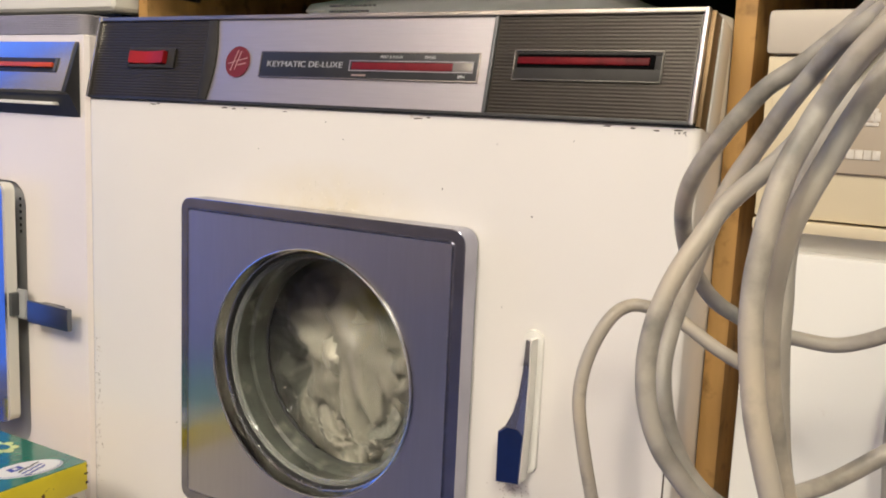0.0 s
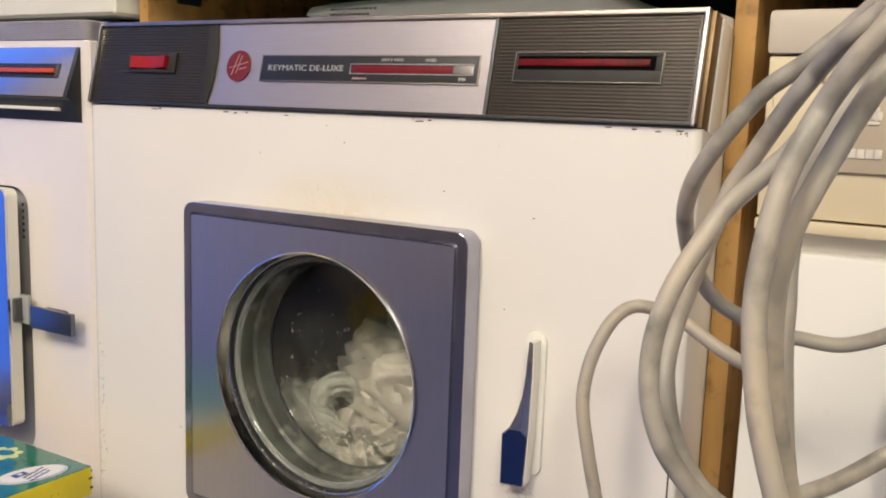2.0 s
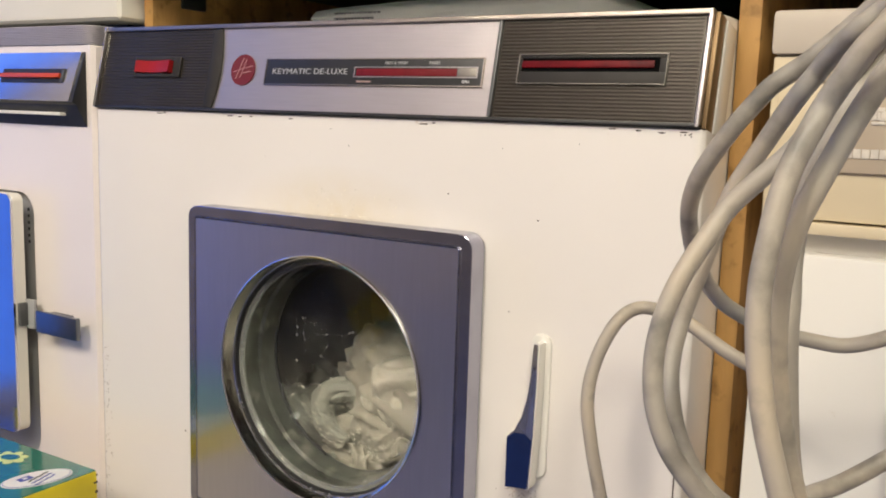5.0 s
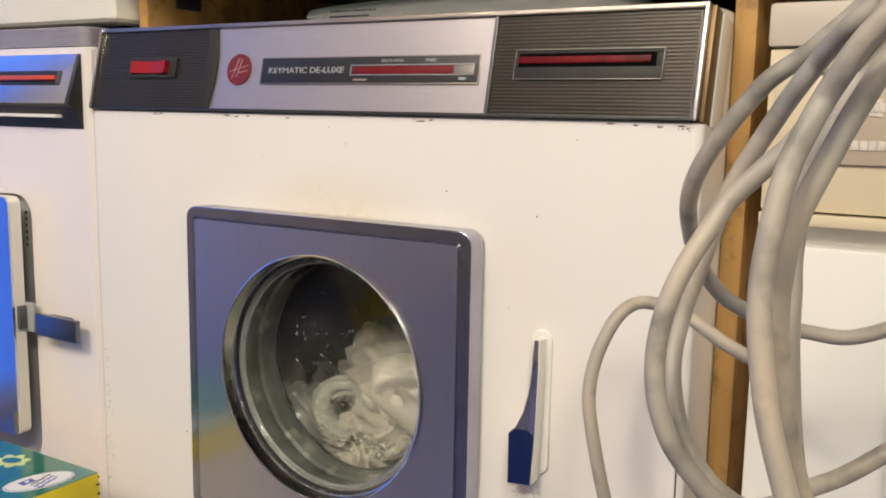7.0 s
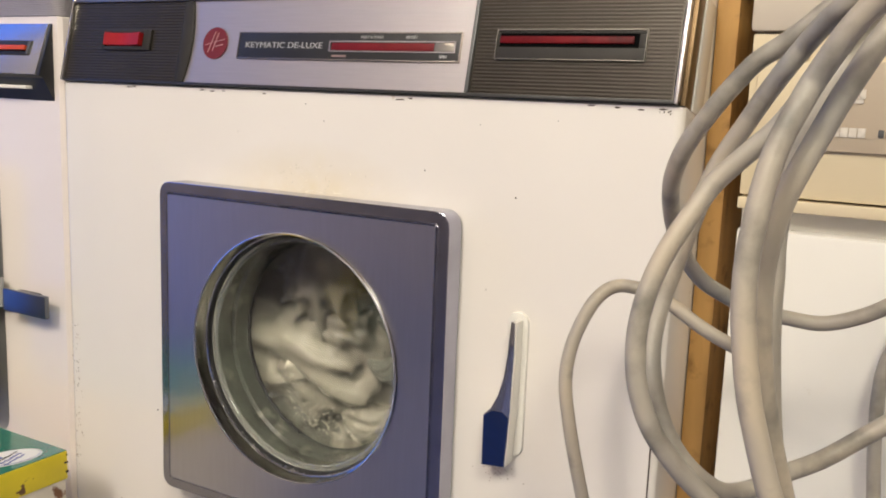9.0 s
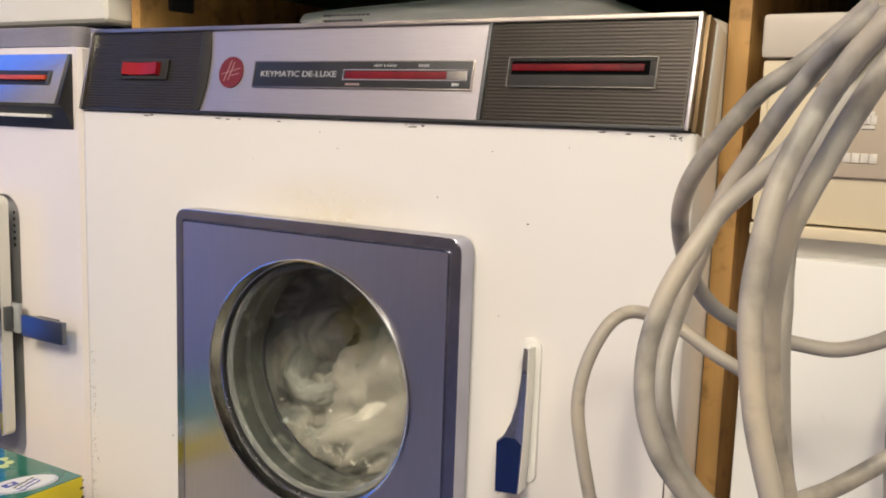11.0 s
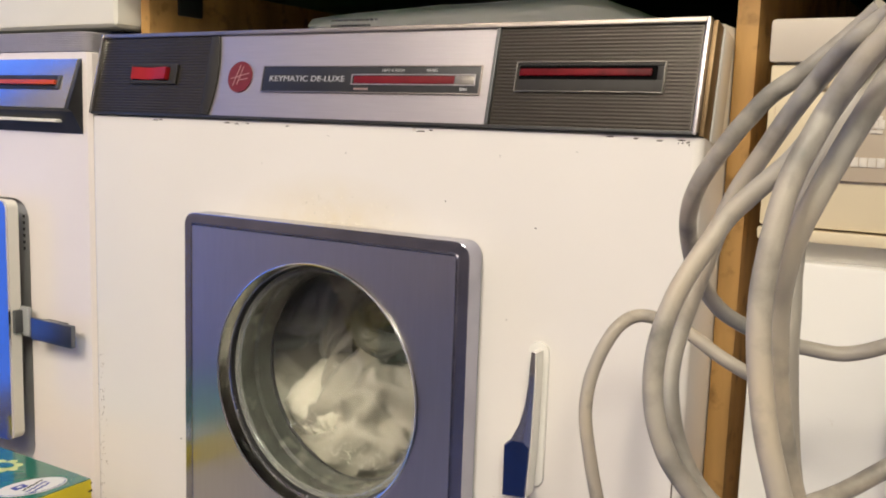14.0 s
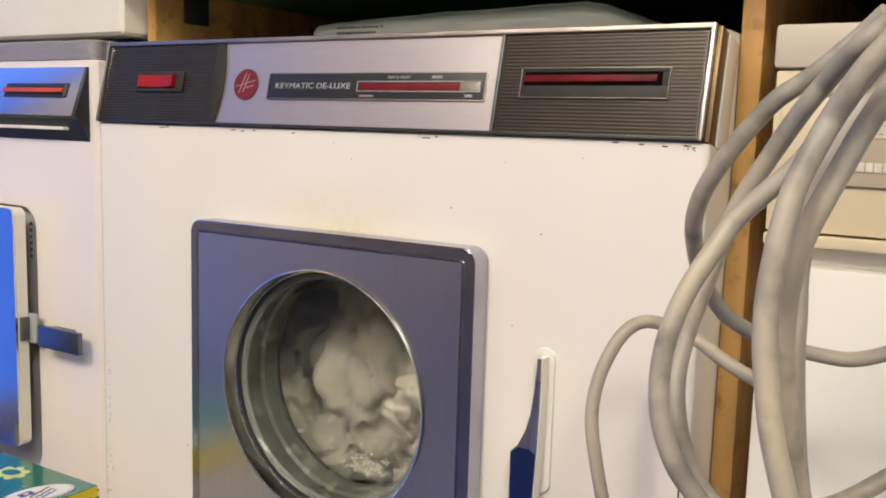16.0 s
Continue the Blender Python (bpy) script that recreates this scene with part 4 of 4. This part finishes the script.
# ---------------------------------------------------------------- cables
def cables():
    coil = thing("cable_coil", "thick dusty grey cable hanging in loose loops", "cable", (0.65, -0.15, 0.55))
    off = Vector((-0.65, 0.15, -0.55))
    R = 0.0039
    def c(points, r=R):
        tube("loop", [Vector(p) + off for p in points], r, CABLE, coil)
    c([(0.6699, -0.1842, 0.7897), (0.6606, -0.1795, 0.7814), (0.6539, -0.1787, 0.7755), (0.6473, -0.1778, 0.7697), (0.6404, -0.1770, 0.7647), (0.6318, -0.1774, 0.7583), (0.6248, -0.1772, 0.7502), (0.6173, -0.1776, 0.7402), (0.6047, -0.1706, 0.7226), (0.5976, -0.1598, 0.7076), (0.5948, -0.1462, 0.6936), (0.5940, -0.1312, 0.6804), (0.5950, -0.1151, 0.6677), (0.6002, -0.1022, 0.6559), (0.6090, -0.0923, 0.6481), (0.6209, -0.0805, 0.6403), (0.6372, -0.0713, 0.6364), (0.6539, -0.0672, 0.6353), (0.6711, -0.0674, 0.6419), (0.6846, -0.0695, 0.6508)])
    c([(0.6759, -0.2049, 0.7858), (0.6714, -0.2023, 0.7826), (0.6647, -0.2014, 0.7772), (0.6573, -0.1952, 0.7707), (0.6508, -0.1886, 0.7638), (0.6456, -0.1870, 0.7569), (0.6383, -0.1813, 0.7472), (0.6300, -0.1767, 0.7345), (0.6207, -0.1733, 0.7193), (0.6150, -0.1734, 0.7048), (0.6105, -0.1727, 0.6906), (0.6069, -0.1775, 0.6753), (0.6051, -0.1870, 0.6611), (0.6050, -0.1955, 0.6471), (0.6076, -0.2019, 0.6354), (0.6125, -0.2071, 0.6225), (0.6203, -0.2104, 0.6101), (0.6301, -0.2120, 0.6013), (0.6393, -0.2020, 0.5923), (0.6478, -0.1854, 0.5899), (0.6558, -0.1684, 0.5919), (0.6676, -0.1546, 0.5958), (0.6820, -0.1441, 0.6057), (0.6959, -0.1395, 0.6174)])
    c([(0.6789, -0.2155, 0.7827), (0.6728, -0.2149, 0.7736), (0.6666, -0.2145, 0.7636), (0.6595, -0.2089, 0.7524), (0.6519, -0.2037, 0.7411), (0.6455, -0.2032, 0.7326), (0.6368, -0.2040, 0.7240), (0.6263, -0.2066, 0.7122), (0.6212, -0.2115, 0.7020), (0.6155, -0.2171, 0.6900), (0.6112, -0.2218, 0.6777), (0.6087, -0.2258, 0.6640), (0.6085, -0.2283, 0.6504), (0.6107, -0.2294, 0.6368), (0.6158, -0.2287, 0.6230), (0.6225, -0.2264, 0.6127), (0.6299, -0.2235, 0.6036), (0.6392, -0.2194, 0.5944)])
    c([(0.6846, -0.2546, 0.7763), (0.6786, -0.2532, 0.7715), (0.6730, -0.2518, 0.7647), (0.6684, -0.2500, 0.7572), (0.6638, -0.2482, 0.7494), (0.6607, -0.2516, 0.7414), (0.6570, -0.2556, 0.7309), (0.6546, -0.2593, 0.7185), (0.6534, -0.2620, 0.7072), (0.6526, -0.2647, 0.6947), (0.6532, -0.2668, 0.6809), (0.6551, -0.2680, 0.6672), (0.6577, -0.2689, 0.6534), (0.6611, -0.2690, 0.6410), (0.6654, -0.2688, 0.6272), (0.6690, -0.2683, 0.6173)])
    c([(0.6846, -0.2319, 0.7704), (0.6789, -0.2335, 0.7610), (0.6744, -0.2354, 0.7520), (0.6704, -0.2370, 0.7435), (0.6656, -0.2384, 0.7322), (0.6616, -0.2426, 0.7218), (0.6578, -0.2444, 0.7111), (0.6552, -0.2446, 0.6988), (0.6537, -0.2421, 0.6847), (0.6547, -0.2432, 0.6684), (0.6572, -0.2445, 0.6522), (0.6611, -0.2452, 0.6348), (0.6659, -0.2451, 0.6187), (0.6692, -0.2450, 0.6080)])
    c([(0.6788, -0.2055, 0.7723), (0.6704, -0.2103, 0.7606), (0.6636, -0.2135, 0.7458), (0.6568, -0.2147, 0.7290), (0.6529, -0.2142, 0.7119), (0.6520, -0.2153, 0.6948), (0.6527, -0.2160, 0.6817), (0.6533, -0.2181, 0.6678), (0.6551, -0.2201, 0.6498), (0.6577, -0.2221, 0.6300), (0.6611, -0.2232, 0.6121), (0.6646, -0.2235, 0.5982)])
    c([(0.6178, -0.0467, 0.6073), (0.6010, -0.0498, 0.6142), (0.5877, -0.0509, 0.6208), (0.5759, -0.0508, 0.6278), (0.5638, -0.0511, 0.6347), (0.5521, -0.0519, 0.6369), (0.5405, -0.0531, 0.6367), (0.5322, -0.0593, 0.6304), (0.5257, -0.0657, 0.6164), (0.5217, -0.0711, 0.5996), (0.5212, -0.0746, 0.5809), (0.5251, -0.0759, 0.5600), (0.5309, -0.0765, 0.5366), (0.5375, -0.0767, 0.5129)])
    c([(0.6880, 0.0120, 0.6256), (0.6793, 0.0098, 0.5985), (0.6782, 0.0074, 0.5692), (0.6813, 0.0062, 0.5281), (0.6856, 0.0035, 0.4968)])


cables()


# ---------------------------------------------------------------- laundry in the drum
def soft(v):
    """The size of v with its sharp turn at nought rounded off."""
    return math.sqrt(v * v + 0.0016)


def cloth_mesh(seed, sx, sy, sz):
    bm = bmesh.new()
    bmesh.ops.create_icosphere(bm, subdivisions=5, radius=1)
    o = Vector((seed * 3.7, seed * 1.9, seed * 5.3))
    for v in bm.verts:
        p = v.co.copy()
        q = p * 0.9 + o
        warp = Vector((noise.noise(q), noise.noise(q + Vector((9, 2, 4))), noise.noise(q + Vector((3, 7, 1)))))
        w = p + warp * 0.75
        big = noise.noise(w * 1.1 + o)
        stretch = Vector((w.x * 0.6, w.y * 2.4, w.z * 1.5))
        fold = 1 - soft(noise.noise(stretch * 1.4 + o)) * 2.2
        fine = 1 - soft(noise.noise(Vector((w.x * 1.3, w.y * 5.0, w.z * 3.2)) + o)) * 2.2
        crease = 1 - soft(noise.noise(Vector((w.x * 3.0 + fold * 1.5, w.y * 7.0, w.z * 8.0)) + o)) * 2.0
        r = 0.96 + 0.28 * big + 0.24 * fold + 0.18 * fine + 0.13 * crease
        v.co = Vector((p.x * r * sx, p.y * r * sy, p.z * r * sz))
    return bm


def rope_mesh(seed, length, radius, bend, twist):
    """A wet cloth wrung into a thick bent roll with folds running along it."""
    o = Vector((seed * 2.3, seed * 4.1, seed * 1.7))
    bm = bmesh.new()
    rows, cols = 64, 72
    grid = []
    for i in range(rows):
        u = i / (rows - 1)
        a = bend * (u - 0.5)
        rc = length / bend
        mid = Vector((rc * math.sin(a), 0, rc * (math.cos(a) - 1)))
        up = Vector((math.sin(a), 0, math.cos(a)))
        mid += Vector((noise.noise(o + Vector((u * 3, 0, 0))), noise.noise(o + Vector((u * 3, 5, 0))), noise.noise(o + Vector((u * 3, 0, 5))))) * radius * 0.45
        taper = max(0.02, math.sin(math.pi * min(0.999, max(0.001, u)))) ** 0.4
        ring = []
        for j in range(cols):
            v = 2 * math.pi * j / cols
            w = v + twist * u + 0.8 * noise.noise(o + Vector((u * 4, math.cos(v), math.sin(v))))
            p = Vector((math.cos(w), math.sin(w), u * length / radius * 0.3)) + o
            big = noise.noise(p * 0.9)
            fold = 1 - soft(noise.noise(p * 1.7)) * 2.4
            fine = 1 - soft(noise.noise(Vector((p.x * 4.2, p.y * 4.2, p.z * 1.6)))) * 2.2
            r = radius * taper * (0.78 + 0.30 * big + 0.26 * fold + 0.14 * fine)
            ring.append(bm.verts.new(mid + up * (r * math.sin(v)) + Vector((0, r * 0.8 * math.cos(v), 0))))
        grid.append(ring)
    for p, q in zip(grid, grid[1:]):
        for j in range(cols):
            bm.faces.new((p[j], p[(j + 1) % cols], q[(j + 1) % cols], q[j]))
    bm.faces.new(grid[0]), bm.faces.new(grid[-1][::-1])
    return bm


LAUNDRY = []


def laundry():
    rr = random.Random(23)
    # where each piece rests (x, y, z), its way round the drum (degrees, radius, depth) and size
    rows = [
        (0.312, 0.125, 0.480, 350, 0.060, 0.115, 0.070),
        (0.235, 0.105, 0.438, 235, 0.085, 0.110, 0.062),
        (0.175, 0.120, 0.420, 200, 0.130, 0.120, 0.056),
        (0.335, 0.122, 0.425, 300, 0.120, 0.115, 0.068),
        (0.285, 0.180, 0.452, 20, 0.120, 0.135, 0.070),
        (0.180, 0.190, 0.410, 150, 0.115, 0.135, 0.066),
        (0.330, 0.200, 0.475, 60, 0.110, 0.125, 0.066),
        (0.385, 0.140, 0.470, 100, 0.105, 0.115, 0.066),
        (0.265, 0.225, 0.415, 175, 0.050, 0.175, 0.076),
        (0.350, 0.225, 0.415, 330, 0.145, 0.145, 0.064),
        (0.225, 0.103, 0.388, 265, 0.145, 0.110, 0.054),
        (0.290, 0.107, 0.388, 125, 0.150, 0.110, 0.058),
        (0.222, 0.150, 0.432, 45, 0.035, 0.150, 0.058),
        (0.335, 0.150, 0.520, 85, 0.150, 0.155, 0.054),
        (0.220, 0.270, 0.400, 10, 0.150, 0.110, 0.052),
        (0.300, 0.270, 0.395, 40, 0.148, 0.120, 0.052),
        (0.340, 0.275, 0.440, 180, 0.150, 0.115, 0.054),
        (0.260, 0.275, 0.420, 218, 0.150, 0.150, 0.054),
        (0.300, 0.280, 0.425, 282, 0.085, 0.160, 0.056),
    ]
    for k, (x, y, z, a, r, d, size) in enumerate(rows):
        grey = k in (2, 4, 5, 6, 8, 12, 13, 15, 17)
        sx, sy, sz = size * rr.uniform(1.0, 1.25), size * rr.uniform(0.6, 0.75), size * rr.uniform(0.8, 1.0)
        if k in (1, 7, 11, 13, 15, 17):
            bm = rope_mesh(k + 1, size * 2.6, size * 0.52, 0.9, 2.0)
        else:
            bm = cloth_mesh(k + 1, sx, sy, sz)
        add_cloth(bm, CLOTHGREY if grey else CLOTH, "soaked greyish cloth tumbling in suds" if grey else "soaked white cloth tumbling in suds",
                  (x, y, z), a, r, d, rr.uniform(0, 360), rr.uniform(-25, 25))
    # wrung pieces that lie against the glass: length, thickness, bend, twist, turn
    rolls = [
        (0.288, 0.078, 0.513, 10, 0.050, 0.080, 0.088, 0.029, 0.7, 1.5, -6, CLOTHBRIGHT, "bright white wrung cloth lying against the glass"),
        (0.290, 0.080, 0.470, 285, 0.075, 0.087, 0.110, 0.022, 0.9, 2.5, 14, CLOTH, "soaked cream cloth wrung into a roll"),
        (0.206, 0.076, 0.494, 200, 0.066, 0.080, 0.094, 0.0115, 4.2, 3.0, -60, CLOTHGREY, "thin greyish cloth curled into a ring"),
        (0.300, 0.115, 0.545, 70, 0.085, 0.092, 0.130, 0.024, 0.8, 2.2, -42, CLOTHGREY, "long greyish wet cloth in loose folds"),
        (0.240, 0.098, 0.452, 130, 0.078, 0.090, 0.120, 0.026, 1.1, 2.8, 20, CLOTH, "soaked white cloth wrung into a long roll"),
    ]
    for k, (x, y, z, a, r, d, length, radius, bend, twist, turn, material, label) in enumerate(rolls):
        add_cloth(rope_mesh(40 + k, length, radius, bend, twist), material, label, (x, y, z), a, r, d, turn, rr.uniform(-6, 6))


def add_cloth(bm, material, label, rest, a, r, d, turn, lean):
    ob = part("wet_laundry", bm, material, smooth=False)
    ob.data.shade_smooth()
    tagged(ob, label, "laundry", "laundry in the drum")
    ob.location = rest
    LAUNDRY.append((ob, rest, a, r, d, turn, lean))


laundry()


def drops():
    """Small water drops on the inside of the glass bowl."""
    rr = random.Random(5)
    door = [o for o in WM.children if o.name.startswith("door")][0]
    base = bmesh.new()
    bmesh.ops.create_icosphere(base, subdivisions=1, radius=1)
    me = mesh_of("water_drop", base, WATER)
    for k in range(190):
        a, r = rr.uniform(0, 2 * math.pi), 0.078 * math.sqrt(rr.random())
        if math.sin(a) > 0.3 and rr.random() < 0.35:
            continue
        size = rr.choice((0.0003, 0.0004, 0.0005, 0.0006, 0.0009))
        y = 0.0516 - 0.009 * (r / 0.078) ** 2.2
        ob = new("water_drop", me)
        ob.parent = door
        ob.location, ob.scale = (CX + r * math.cos(a), y, CZ + r * math.sin(a)), (size, size * 0.5, size * rr.uniform(1, 1.7))


drops()


def suds():
    """Froth gathered low behind the glass."""
    rr = random.Random(31)
    bm = bmesh.new()
    for k in range(520):
        a = radians(rr.gauss(258, 24))
        r = 0.085 - abs(rr.gauss(0, 0.010))
        size = rr.choice((0.0003, 0.0004, 0.0005, 0.0007, 0.0010))
        m = Matrix.Translation((CX + r * math.cos(a), 0.0555 + rr.uniform(-0.002, 0.006) - 0.012 * max(0.0, (r - 0.06) / 0.024), CZ + r * math.sin(a))) @ Matrix.Diagonal((size, size * 0.8, size, 1))
        bmesh.ops.create_icosphere(bm, subdivisions=1, radius=1, matrix=m)
    ob = part("suds", bm, SUDS)
    tagged(ob, "white froth gathered low behind the door glass", "suds", kind="stuff")


SUDS = mat("white_froth", (0.46, 0.43, 0.37), 0.25, 0, 0.1, 200, coat=0.5)
suds()


# ---------------------------------------------------------------- movement
def smooth(a, b, t):
    t = max(0.0, min(1.0, (t - a) / (b - a)))
    return t * t * (3 - 2 * t)


def spin(t):
    """The drum's angle in degrees: one way at first, a rest, then the other way."""
    if t < 1.5:
        return -260 * (1.5 - t) ** 2 / 1.5 if t > 0.9 else -260 * (0.6 ** 2 / 1.5) - 208 * (0.9 - t)
    if t < 7.85:
        return 0.0
    u = t - 7.85
    return -(150 * u * u if u < 0.9 else 150 * 0.81 + 270 * (u - 0.9))


def tumbling(t):
    return 0.85 * (1 - smooth(-0.1, 1.3, t)) if t < 5 else smooth(7.8, 8.3, t)


def motions():
    times = [k / 10 for k in range(161)]
    walk(DRUM, [(t, pose(AX, 0, AZ, 0, -spin(t), 0)) for t in times])
    for k, (ob, rest, a, r, d, turn, lean) in enumerate(LAUNDRY):
        rows = []
        for t in times:
            w = tumbling(t)
            ang = radians(a + spin(t) * (1 + 0.05 * math.sin(k * 2.1)))
            rad = r * (1 - 0.16 * max(0.0, math.sin(ang)))
            o = Vector((AX - 0.012 + rad * math.cos(ang), d, AZ - 0.01 + rad * math.sin(ang)))
            slump = smooth(1.7, 3.0, t) * (1 - smooth(7.8, 8.2, t))
            q = Vector(rest) + Vector((0.012 - 0.006 * slump, 0, -0.003 - 0.003 * slump))
            p = q.lerp(o, w)
            rows.append((t, pose(p.x, p.y, p.z, lean * w, turn - spin(t) * 0.9, lean)))
        walk(ob, rows)


motions()
